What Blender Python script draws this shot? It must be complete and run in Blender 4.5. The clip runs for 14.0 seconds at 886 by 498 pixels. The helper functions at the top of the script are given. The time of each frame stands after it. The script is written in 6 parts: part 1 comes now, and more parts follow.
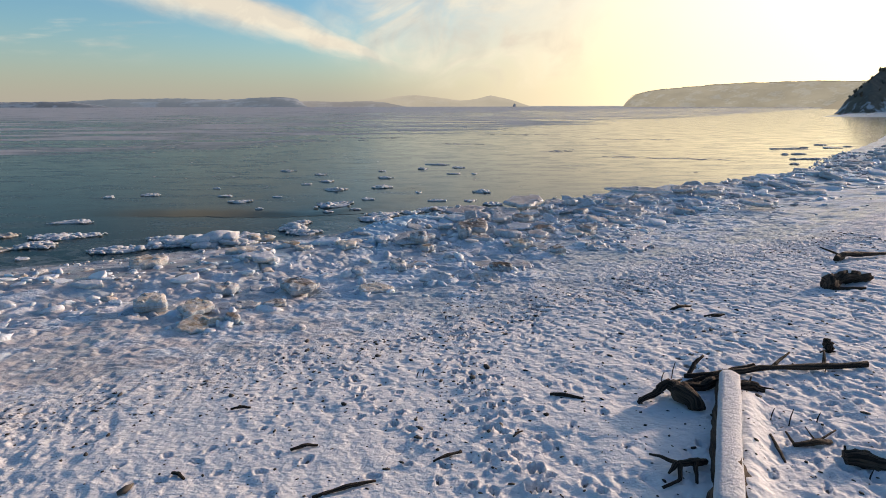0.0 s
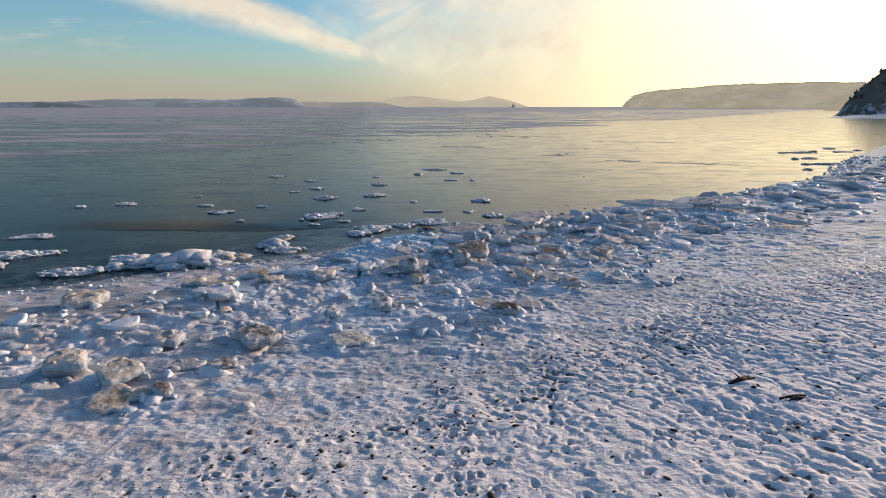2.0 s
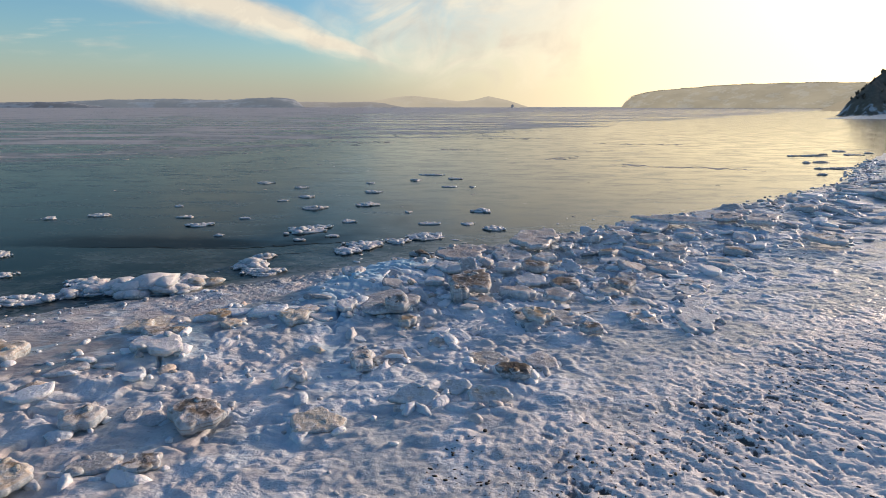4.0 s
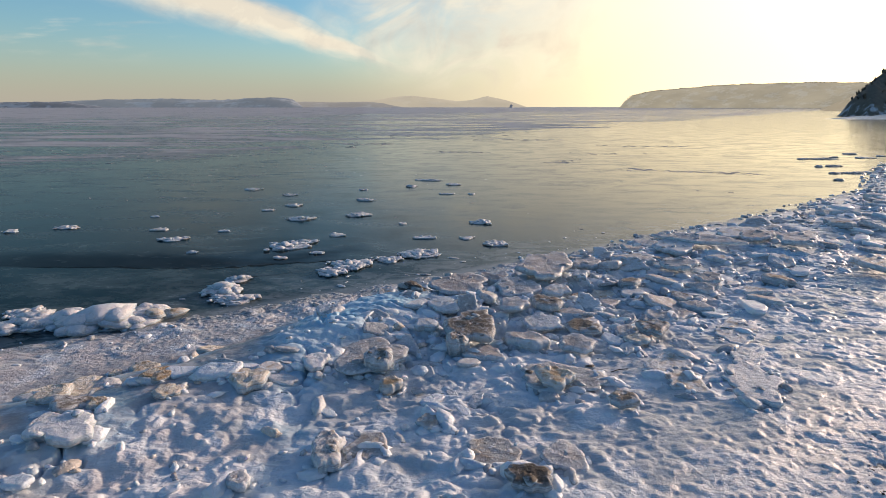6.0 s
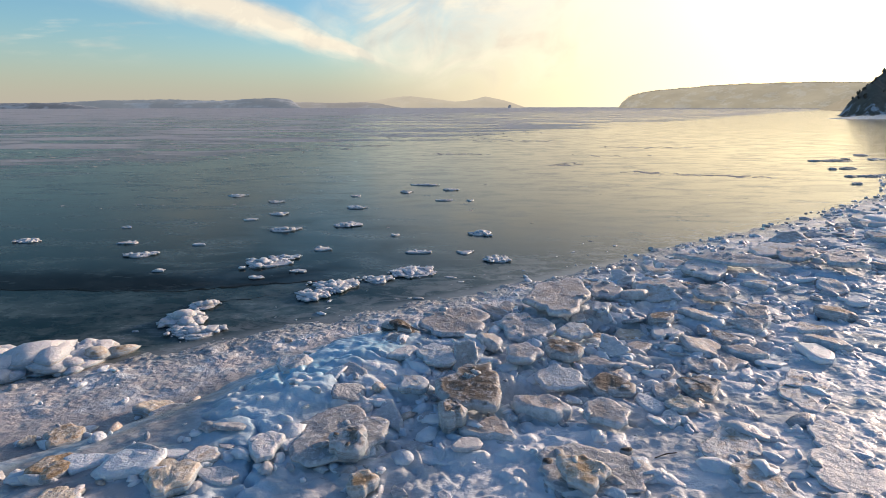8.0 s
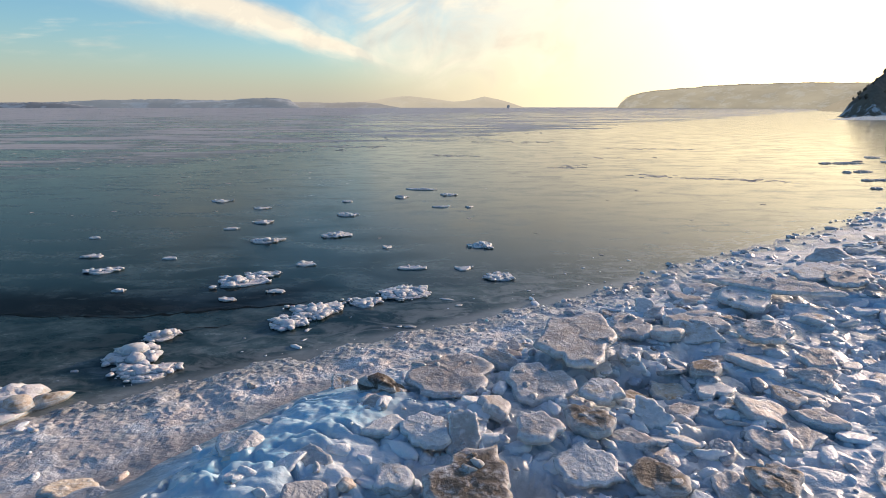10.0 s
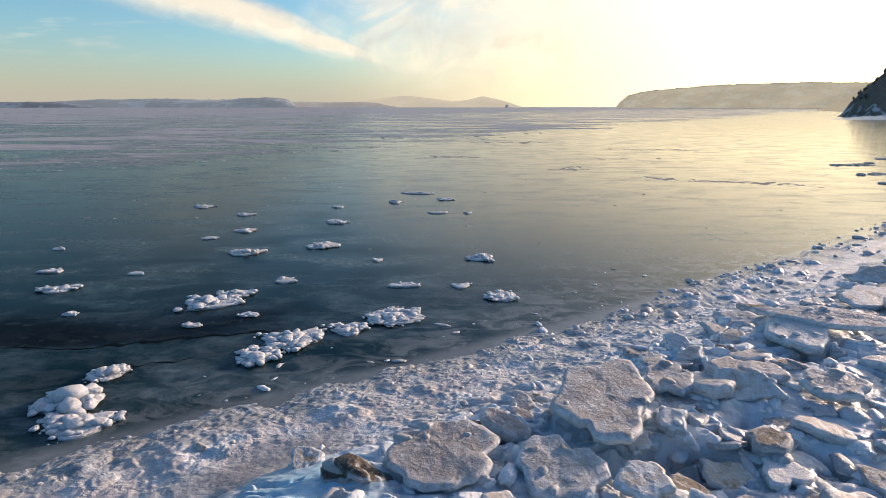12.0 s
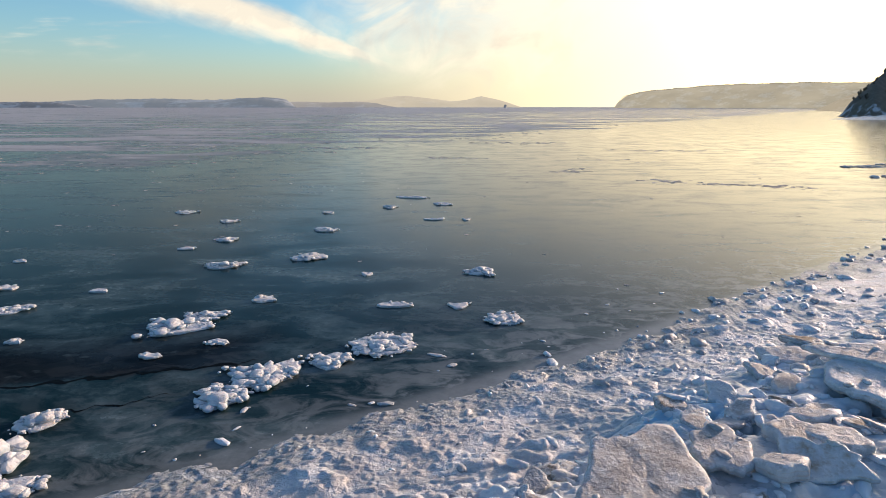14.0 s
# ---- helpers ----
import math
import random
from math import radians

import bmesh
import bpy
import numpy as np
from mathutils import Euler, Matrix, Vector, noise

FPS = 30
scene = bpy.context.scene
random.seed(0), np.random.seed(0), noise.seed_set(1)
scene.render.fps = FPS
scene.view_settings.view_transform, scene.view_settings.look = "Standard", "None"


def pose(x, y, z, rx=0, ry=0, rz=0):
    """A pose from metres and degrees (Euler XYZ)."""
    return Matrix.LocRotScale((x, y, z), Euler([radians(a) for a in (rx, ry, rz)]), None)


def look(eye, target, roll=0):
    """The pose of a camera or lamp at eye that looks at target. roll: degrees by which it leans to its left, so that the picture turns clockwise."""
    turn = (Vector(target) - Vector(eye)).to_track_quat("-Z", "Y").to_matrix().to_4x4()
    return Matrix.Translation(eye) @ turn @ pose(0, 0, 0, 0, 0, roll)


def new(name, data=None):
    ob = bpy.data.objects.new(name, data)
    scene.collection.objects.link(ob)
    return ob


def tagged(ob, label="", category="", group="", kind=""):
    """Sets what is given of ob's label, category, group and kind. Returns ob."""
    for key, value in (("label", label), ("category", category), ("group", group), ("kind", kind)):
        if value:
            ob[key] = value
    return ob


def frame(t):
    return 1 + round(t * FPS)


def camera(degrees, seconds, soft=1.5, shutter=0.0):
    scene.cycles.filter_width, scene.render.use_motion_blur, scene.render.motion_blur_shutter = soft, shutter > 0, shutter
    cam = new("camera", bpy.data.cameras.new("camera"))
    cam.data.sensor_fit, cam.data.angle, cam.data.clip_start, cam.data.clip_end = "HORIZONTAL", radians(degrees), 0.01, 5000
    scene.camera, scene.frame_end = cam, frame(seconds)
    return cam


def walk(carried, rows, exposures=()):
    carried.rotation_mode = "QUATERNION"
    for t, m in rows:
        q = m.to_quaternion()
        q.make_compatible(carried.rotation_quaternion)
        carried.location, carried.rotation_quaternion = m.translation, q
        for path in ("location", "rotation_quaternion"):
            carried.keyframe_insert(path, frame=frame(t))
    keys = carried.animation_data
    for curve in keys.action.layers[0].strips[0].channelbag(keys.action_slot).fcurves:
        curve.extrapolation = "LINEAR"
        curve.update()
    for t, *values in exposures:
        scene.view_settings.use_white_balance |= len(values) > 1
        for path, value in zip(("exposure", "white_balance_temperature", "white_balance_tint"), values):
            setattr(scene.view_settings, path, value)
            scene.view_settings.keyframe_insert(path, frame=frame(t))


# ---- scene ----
cam = camera(73.7, 14.0, soft=0.6)
PATH = [
    (0, (0.538, 0.129, 7.06), (0.482, 2.072, 6.588), -0.1),
    (0.5, (0.565, 0.974, 7.109), (0.51, 2.916, 6.636), -0.1),
    (1, (0.581, 1.821, 7.146), (0.527, 3.764, 6.675), -0.1),
    (1.5, (0.579, 2.664, 7.18), (0.527, 4.608, 6.709), -0.1),
    (2, (0.594, 3.485, 7.25), (0.543, 5.428, 6.78), -0.0),
    (2.5, (0.615, 4.302, 7.307), (0.565, 6.246, 6.837), -0.0),
    (3, (0.634, 5.081, 7.382), (0.584, 7.024, 6.913), -0.0),
    (5.5, (0.685, 9.258, 7.644), (0.64, 11.201, 7.173), 0.0),
    (6, (0.7, 10.108, 7.7), (0.656, 12.051, 7.23), -0.0),
    (6.5, (0.705, 10.972, 7.738), (0.662, 12.915, 7.269), -0.1),
    (7, (0.725, 11.816, 7.754), (0.683, 13.759, 7.285), -0.1),
    (7.5, (0.755, 12.675, 7.736), (0.714, 14.619, 7.267), -0.1),
    (8, (0.776, 13.503, 7.726), (0.736, 15.447, 7.257), -0.1),
    (10.5, (0.857, 17.566, 7.725), (0.823, 19.51, 7.256), -0.0),
    (11, (0.878, 18.362, 7.72), (0.845, 20.306, 7.25), -0.0),
    (11.5, (0.89, 19.096, 7.699), (0.858, 21.04, 7.229), -0.0),
    (12, (0.913, 19.789, 7.692), (0.883, 21.733, 7.222), -0.0),
    (12.5, (0.924, 20.494, 7.67), (0.895, 22.438, 7.2), -0.0),
    (13, (0.948, 21.177, 7.654), (0.919, 23.12, 7.184), 0.0),
    (13.5, (0.963, 21.872, 7.646), (0.937, 23.816, 7.176), 0.0),
    (14, (0.99, 22.548, 7.659), (0.965, 24.492, 7.189), 0.0),
]
walk(cam, [(t, look(eye, target, roll)) for t, eye, target, roll in PATH], exposures=[(0.0, -0.05, 6720, 11.5), (3.0, -0.04, 6720, 11.5), (5.5, -0.03, 6720, 11.5), (8.0, 0.12, 6720, 11.5), (11.0, 0.20, 6720, 11.5), (14.0, 0.22, 6720, 11.5)])


# ---- world, sun ----
SUN_AZ, SUN_EL = 52.0, 11.0          # degrees to the right of +y, degrees up
SUN_DIR = Vector((math.sin(radians(SUN_AZ)) * math.cos(radians(SUN_EL)), math.cos(radians(SUN_AZ)) * math.cos(radians(SUN_EL)), math.sin(radians(SUN_EL))))


class Nodes:
    """Short ways to add shader nodes to one tree."""

    def __init__(self, tree):
        self.t = tree
        tree.nodes.clear()

    def put(self, socket, value):
        if isinstance(value, bpy.types.NodeSocket):
            self.t.links.new(value, socket)
        elif value is not None:
            socket.default_value = value

    def math(self, op, a, b=None, c=None, clamp=False):
        n = self.t.nodes.new("ShaderNodeMath")
        n.operation, n.use_clamp = op, clamp
        for k, v in enumerate((a, b, c)):
            self.put(n.inputs[k], v)
        return n.outputs[0]

    def vec(self, op, a, b=None, scale=None):
        n = self.t.nodes.new("ShaderNodeVectorMath")
        n.operation = op
        self.put(n.inputs[0], a)
        if b is not None:
            self.put(n.inputs[1], b)
        if scale is not None:
            self.put(n.inputs["Scale"], scale)
        return n.outputs["Value"] if op in ("DOT_PRODUCT", "LENGTH") else n.outputs["Vector"]

    def split(self, v):
        n = self.t.nodes.new("ShaderNodeSeparateXYZ")
        self.put(n.inputs[0], v)
        return n.outputs

    def join(self, x, y, z=0.0):
        n = self.t.nodes.new("ShaderNodeCombineXYZ")
        for k, v in enumerate((x, y, z)):
            self.put(n.inputs[k], v)
        return n.outputs[0]

    def fbm(self, vector, scale, detail=4.0, rough=0.55, warp=0.0):
        n = self.t.nodes.new("ShaderNodeTexNoise")
        self.put(n.inputs["Vector"], vector)
        n.inputs["Scale"].default_value, n.inputs["Detail"].default_value = scale, detail
        n.inputs["Roughness"].default_value, n.inputs["Distortion"].default_value = rough, warp
        return n.outputs["Fac"]

    def cells(self, vector, scale, feature="F1"):
        n = self.t.nodes.new("ShaderNodeTexVoronoi")
        n.feature = feature
        self.put(n.inputs["Vector"], vector)
        n.inputs["Scale"].default_value = scale
        return n.outputs["Distance"]

    def ramp(self, value, low, high, a=0.0, b=1.0):
        n = self.t.nodes.new("ShaderNodeMapRange")
        n.interpolation_type = "SMOOTHSTEP"
        for k, v in enumerate((value, low, high, a, b)):
            self.put(n.inputs[k], v)
        return n.outputs[0]

    def mix(self, f, a, b, kind="MIX"):
        n = self.t.nodes.new("ShaderNodeMix")
        n.data_type, n.blend_type = "RGBA", kind
        self.put(n.inputs[0], f)
        for socket, v in ((n.inputs[6], a), (n.inputs[7], b)):
            self.put(socket, (*v, 1.0) if isinstance(v, tuple) and len(v) == 3 else v)
        return n.outputs[2]

    def bump(self, height, strength, distance, normal=None):
        n = self.t.nodes.new("ShaderNodeBump")
        n.inputs["Strength"].default_value, n.inputs["Distance"].default_value = strength, distance
        self.put(n.inputs["Height"], height)
        if normal is not None:
            self.put(n.inputs["Normal"], normal)
        return n.outputs[0]

    def coords(self, which="Object"):
        return self.t.nodes.new("ShaderNodeTexCoord").outputs[which]

    def place(self):
        return self.t.nodes.new("ShaderNodeNewGeometry").outputs["Position"]

    def facing_up(self):
        return self.split(self.t.nodes.new("ShaderNodeNewGeometry").outputs["Normal"])[2]

    def chance(self):
        return self.t.nodes.new("ShaderNodeObjectInfo").outputs["Random"]

    def island(self):
        return self.t.nodes.new("ShaderNodeNewGeometry").outputs["Random Per Island"]

    def attr(self, name):
        n = self.t.nodes.new("ShaderNodeAttribute")
        n.attribute_name = name
        return n.outputs["Fac"]

    def surface(self, colour, rough=0.6, normal=None, ior=1.45, sss=0.0, radius=(0.05, 0.07, 0.09)):
        n = self.t.nodes.new("ShaderNodeBsdfPrincipled")
        self.put(n.inputs["Base Color"], (*colour, 1.0) if isinstance(colour, tuple) else colour)
        self.put(n.inputs["Roughness"], rough)
        n.inputs["IOR"].default_value = ior
        if sss:
            self.put(n.inputs["Subsurface Weight"], sss)
            n.inputs["Subsurface Radius"].default_value = radius
            n.inputs["Subsurface Scale"].default_value = 1.0
        if normal is not None:
            self.put(n.inputs["Normal"], normal)
        return n.outputs[0]

    def glow(self, colour, strength):
        n = self.t.nodes.new("ShaderNodeEmission")
        self.put(n.inputs[0], (*colour, 1.0) if isinstance(colour, tuple) else colour)
        n.inputs[1].default_value = strength
        return n.outputs[0]

    def blend(self, f, a, b):
        n = self.t.nodes.new("ShaderNodeMixShader")
        self.put(n.inputs[0], f)
        self.put(n.inputs[1], a)
        self.put(n.inputs[2], b)
        return n.outputs[0]

    def done(self, shader):
        out = self.t.nodes.new("ShaderNodeOutputMaterial")
        self.put(out.inputs["Surface"], shader)


def build_sky():
    world = bpy.data.worlds.new("winter_sky")
    scene.world = world
    world.use_nodes = True
    n = Nodes(world.node_tree)
    sky = world.node_tree.nodes.new("ShaderNodeTexSky")
    sky.sky_type, sky.sun_disc = "NISHITA", False
    sky.sun_elevation, sky.sun_rotation = radians(SUN_EL), radians(SUN_AZ)
    sky.air_density, sky.dust_density, sky.ozone_density = 1.0, 0.6, 2.0
    d = n.coords("Generated")
    x, y, z = n.split(d)
    ahead = n.math("MAXIMUM", y, 0.05)
    u, v = n.math("DIVIDE", x, ahead), n.math("DIVIDE", z, ahead)
    front = n.ramp(y, 0.05, 0.3)
    base = n.mix(1.0, n.vec("SCALE", sky.outputs[0], scale=SKY_GAIN), n.mix(n.ramp(z, 0.16, 0.5), (0.72, 1.0, 1.17), (0.54, 0.80, 1.04)), "MULTIPLY")
    # the hazy aureole round the low sun
    near = n.math("MAXIMUM", n.vec("DOT_PRODUCT", d, tuple(SUN_DIR)), 0.0)
    wide, tight = n.math("POWER", near, 7.0), n.math("POWER", near, 26.0)
    light = n.mix(1.0, base, n.mix(wide, (0, 0, 0), (0.88, 0.63, 0.30)), "ADD")
    light = n.mix(1.0, light, n.mix(tight, (0, 0, 0), (4.0, 2.95, 1.4)), "ADD")
    # low haze over the horizon, gold towards the sun
    low = n.math("POWER", n.ramp(z, -0.01, 0.15, 1.0, 0.0), 1.6)
    gold = n.ramp(near, 0.55, 0.92)
    light = n.mix(n.math("MULTIPLY", low, 0.85), light, n.mix(gold, (0.50, 0.45, 0.385), (1.20, 0.93, 0.56)))
    veil = n.math("MULTIPLY", n.math("MULTIPLY", n.ramp(z, 0.02, 0.42, 1.0, 0.0), n.ramp(near, 0.40, 0.80)), 0.92)
    light = n.mix(veil, light, n.mix(n.ramp(near, 0.60, 1.10), (1.0, 0.85, 0.58), (2.3, 1.74, 1.00)))
    blaze = n.math("MULTIPLY", n.ramp(z, 0.0, 0.30, 1.0, 0.0), n.ramp(near, 0.72, 1.10))
    light = n.mix(1.0, light, n.mix(blaze, (0, 0, 0), (1.7, 1.18, 0.45)), "ADD")
    # a soft knee holds the brightest sky down
    excess = n.vec("MAXIMUM", n.vec("SUBTRACT", light, (0.72, 0.72, 0.72)), (0.0, 0.0, 0.0))
    light = n.vec("DIVIDE", light, n.vec("ADD", n.vec("SCALE", excess, scale=0.16), (1.0, 1.0, 1.0)))
    # one long band of cirrus, and a fan of wisps beside it
    uv = n.join(u, v)
    along = n.math("ADD", u, 0.415)
    off = n.math("SUBTRACT", v, n.math("MULTIPLY_ADD", along, -0.335, 0.171))
    strip = n.join(n.math("MULTIPLY_ADD", v, -0.33, u), n.math("MULTIPLY", off, 3.2))
    wav = n.math("SUBTRACT", n.fbm(strip, 9.0, 6.0, 0.6), 0.5)
    width = n.math("MAXIMUM", n.math("MULTIPLY_ADD", n.math("ADD", u, 0.12), -0.085, 0.012), 0.008)
    inside = n.math("DIVIDE", n.math("ABSOLUTE", n.math("MULTIPLY_ADD", wav, 0.035, off)), width)
    band = n.math("MULTIPLY", n.ramp(inside, 0.25, 1.4, 1.0, 0.0), n.math("MULTIPLY", n.ramp(u, -0.20, -0.02, 0.95, 0.0), n.ramp(v, 0.185, 0.23, 1.0, 0.0)))
    slant = n.join(n.math("MULTIPLY_ADD", v, 0.9, u), n.math("MULTIPLY_ADD", u, -0.5, v))
    fan = n.fbm(n.vec("MULTIPLY", slant, (1.0, 1.8, 1.0)), 7.0, 8.0, 0.55, 0.9)
    du, dv = n.math("DIVIDE", n.math("SUBTRACT", u, 0.05), 0.26), n.math("DIVIDE", n.math("SUBTRACT", v, 0.13), 0.10)
    spot = n.ramp(n.math("ADD", n.math("MULTIPLY", du, du), n.math("MULTIPLY", dv, dv)), 0.1, 1.6, 1.0, 0.0)
    wisps = n.math("MULTIPLY", n.ramp(fan, 0.28, 0.66), spot)
    streak = n.fbm(n.vec("MULTIPLY", uv, (0.8, 5.0, 1.0)), 6.0, 5.0, 0.55)
    side = n.math("MULTIPLY", n.ramp(u, -0.42, -0.55), n.math("MULTIPLY", n.ramp(v, 0.06, 0.11), n.ramp(v, 0.16, 0.13)))
    thin = n.math("MULTIPLY", n.math("MULTIPLY", n.ramp(streak, 0.46, 0.70), 0.55), side)
    cover = n.math("MULTIPLY", n.math("MAXIMUM", n.math("MAXIMUM", band, n.math("MULTIPLY", wisps, 0.85)), thin), n.math("MULTIPLY", front, n.ramp(near, 0.64, 0.84, 1.0, 0.25)))
    shade = n.fbm(n.vec("MULTIPLY", slant, (1.0, 1.6, 1.0)), 9.0, 6.0, 0.52, 0.5)
    cloud = n.mix(n.math("MAXIMUM", n.ramp(shade, 0.32, 0.62), n.math("MULTIPLY", band, 0.72)), (0.65, 0.59, 0.52), (0.95, 0.87, 0.70))
    cloud = n.mix(1.0, cloud, n.mix(wide, (0, 0, 0), (1.5, 1.10, 0.45)), "ADD")
    light = n.mix(cover, light, cloud)
    out = world.node_tree.nodes.new("ShaderNodeOutputWorld")
    back = world.node_tree.nodes.new("ShaderNodeBackground")
    n.put(back.inputs[0], light)
    back.inputs[1].default_value = SKY_POWER
    world.node_tree.links.new(back.outputs[0], out.inputs[0])


SKY_GAIN, SKY_POWER = 0.15, 1.0
build_sky()
sun_data = bpy.data.lights.new("sun", "SUN")
sun_data.energy, sun_data.angle, sun_data.color = 5.0, radians(4.0), (1.0, 0.75, 0.59)
new("sun", sun_data).matrix_world = look(SUN_DIR * 100, (0, 0, 0))


# ---- materials ----
def material(name):
    m = bpy.data.materials.new(name)
    m.use_nodes = True
    return m, Nodes(m.node_tree)


def snow_ground_material():
    """Wind-packed snow over sand, turning to lumpy shore ice with silt in it."""
    m, n = material("snow_and_shore_ice")
    p = n.place()
    grain, mid, big = n.fbm(p, 60.0, 3.0), n.fbm(p, 7.0, 5.0, 0.6), n.fbm(p, 0.8, 4.0)
    snow = n.mix(mid, (0.70, 0.70, 0.71), (0.84, 0.835, 0.83))
    sand = n.mix(grain, (0.03, 0.027, 0.024), (0.13, 0.11, 0.09))
    bare = n.math("ADD", n.attr("bare"), n.math("MULTIPLY", n.math("SUBTRACT", n.fbm(p, 11.0, 6.0, 0.7), 0.5), 1.3))
    snow = n.mix(n.ramp(bare, 0.42, 0.72, 0.0, 0.9), snow, sand)
    ice = n.mix(n.ramp(big, 0.35, 0.65), (0.56, 0.645, 0.72), (0.78, 0.80, 0.83))
    ice = n.mix(n.ramp(mid, 0.45, 0.75, 0.0, 0.55), ice, (0.78, 0.79, 0.82))
    pool = n.math("MULTIPLY", n.ramp(n.fbm(n.vec("ADD", p, (31.0, 8.0, 0.0)), 0.75, 4.0, 0.5), 0.46, 0.55), n.attr("ice"))
    ice = n.mix(n.math("MULTIPLY", pool, 0.62), ice, n.mix(n.attr("silt"), n.mix(mid, (0.31, 0.345, 0.37), (0.48, 0.51, 0.535)), n.mix(mid, (0.34, 0.315, 0.29), (0.52, 0.48, 0.44))))
    silt = n.math("MULTIPLY", n.ramp(n.fbm(p, 1.3, 4.0, 0.5), 0.36, 0.62, 0.0, 0.85), n.attr("silt"))
    ice = n.mix(silt, ice, n.mix(mid, (0.46, 0.415, 0.405), (0.66, 0.62, 0.61)))
    grey = n.mix(n.fbm(n.vec("MULTIPLY", p, (1.0, 2.2, 1.0)), 3.0, 7.0, 0.65), (0.15, 0.14, 0.145), (0.38, 0.36, 0.37))
    lev = n.math("MULTIPLY", n.attr("level"), n.ramp(n.fbm(p, 1.3, 5.0, 0.6), 0.30, 0.52, 0.35, 1.0))
    ice = n.mix(n.math("MULTIPLY", lev, 0.85), ice, grey)
    ice = n.mix(n.math("MULTIPLY", n.attr("blue"), n.ramp(mid, 0.3, 0.6, 1.0, 0.6)), ice, (0.27, 0.57, 0.76))
    ice = n.mix(n.math("MULTIPLY", n.attr("wet"), n.ramp(mid, 0.40, 0.62, 0.85, 0.35)), ice, n.mix(big, (0.13, 0.15, 0.155), (0.30, 0.32, 0.33)))
    f = n.attr("ice")
    colour = n.mix(f, snow, ice)
    rough = n.math("SUBTRACT", n.math("SUBTRACT", 0.85, n.math("MULTIPLY", f, n.ramp(mid, 0.3, 0.7, 0.42, 0.18))), n.math("MULTIPLY", pool, 0.22))
    shelf = n.math("ADD", n.ramp(n.split(p)[2], 0.75, 0.5), 0.35)
    warped = n.vec("ADD", p, n.vec("SCALE", n.join(n.fbm(p, 6.0, 3.0), n.fbm(n.vec("ADD", p, (7.0, 3.0, 1.0)), 6.0, 3.0), 0.0), scale=0.25))
    knob = n.math("SUBTRACT", 1.0, n.math("ADD", n.math("MULTIPLY", n.cells(warped, 6.0), 0.8), n.math("MULTIPLY", n.cells(warped, 15.0), 0.7)))
    height = n.math("MULTIPLY", n.math("MULTIPLY", n.math("MULTIPLY_ADD", f, 0.10, 0.48), n.math("MULTIPLY", n.math("MULTIPLY_ADD", n.attr("blue"), -0.6, 1.0), n.math("MULTIPLY", n.math("MULTIPLY_ADD", pool, -0.45, 1.0), n.math("MULTIPLY_ADD", lev, -0.55, 1.0)))), n.math("ADD", n.math("ADD", n.math("MULTIPLY", n.math("MULTIPLY", n.fbm(p, 21.0, 4.0, 0.72), shelf), 0.75), n.fbm(n.vec("MULTIPLY", p, (0.8, 1.15, 1.0)), 9.0, 5.0, 0.5)), n.math("MULTIPLY", knob, n.math("MULTIPLY_ADD", shelf, 0.35, 0.16))))
    crust = n.attr("crust")
    height = n.math("ADD", height, n.math("MULTIPLY", n.math("MULTIPLY", n.fbm(p, 26.0, 4.0, 0.7), crust), 0.35))
    colour = n.mix(n.math("MULTIPLY", crust, n.ramp(n.fbm(p, 14.0, 6.0, 0.75), 0.50, 0.68, 0.0, 0.55)), colour, (0.36, 0.30, 0.27))
    n.done(n.surface(colour, rough, n.bump(height, 1.0, 0.06), sss=0.04))
    return m


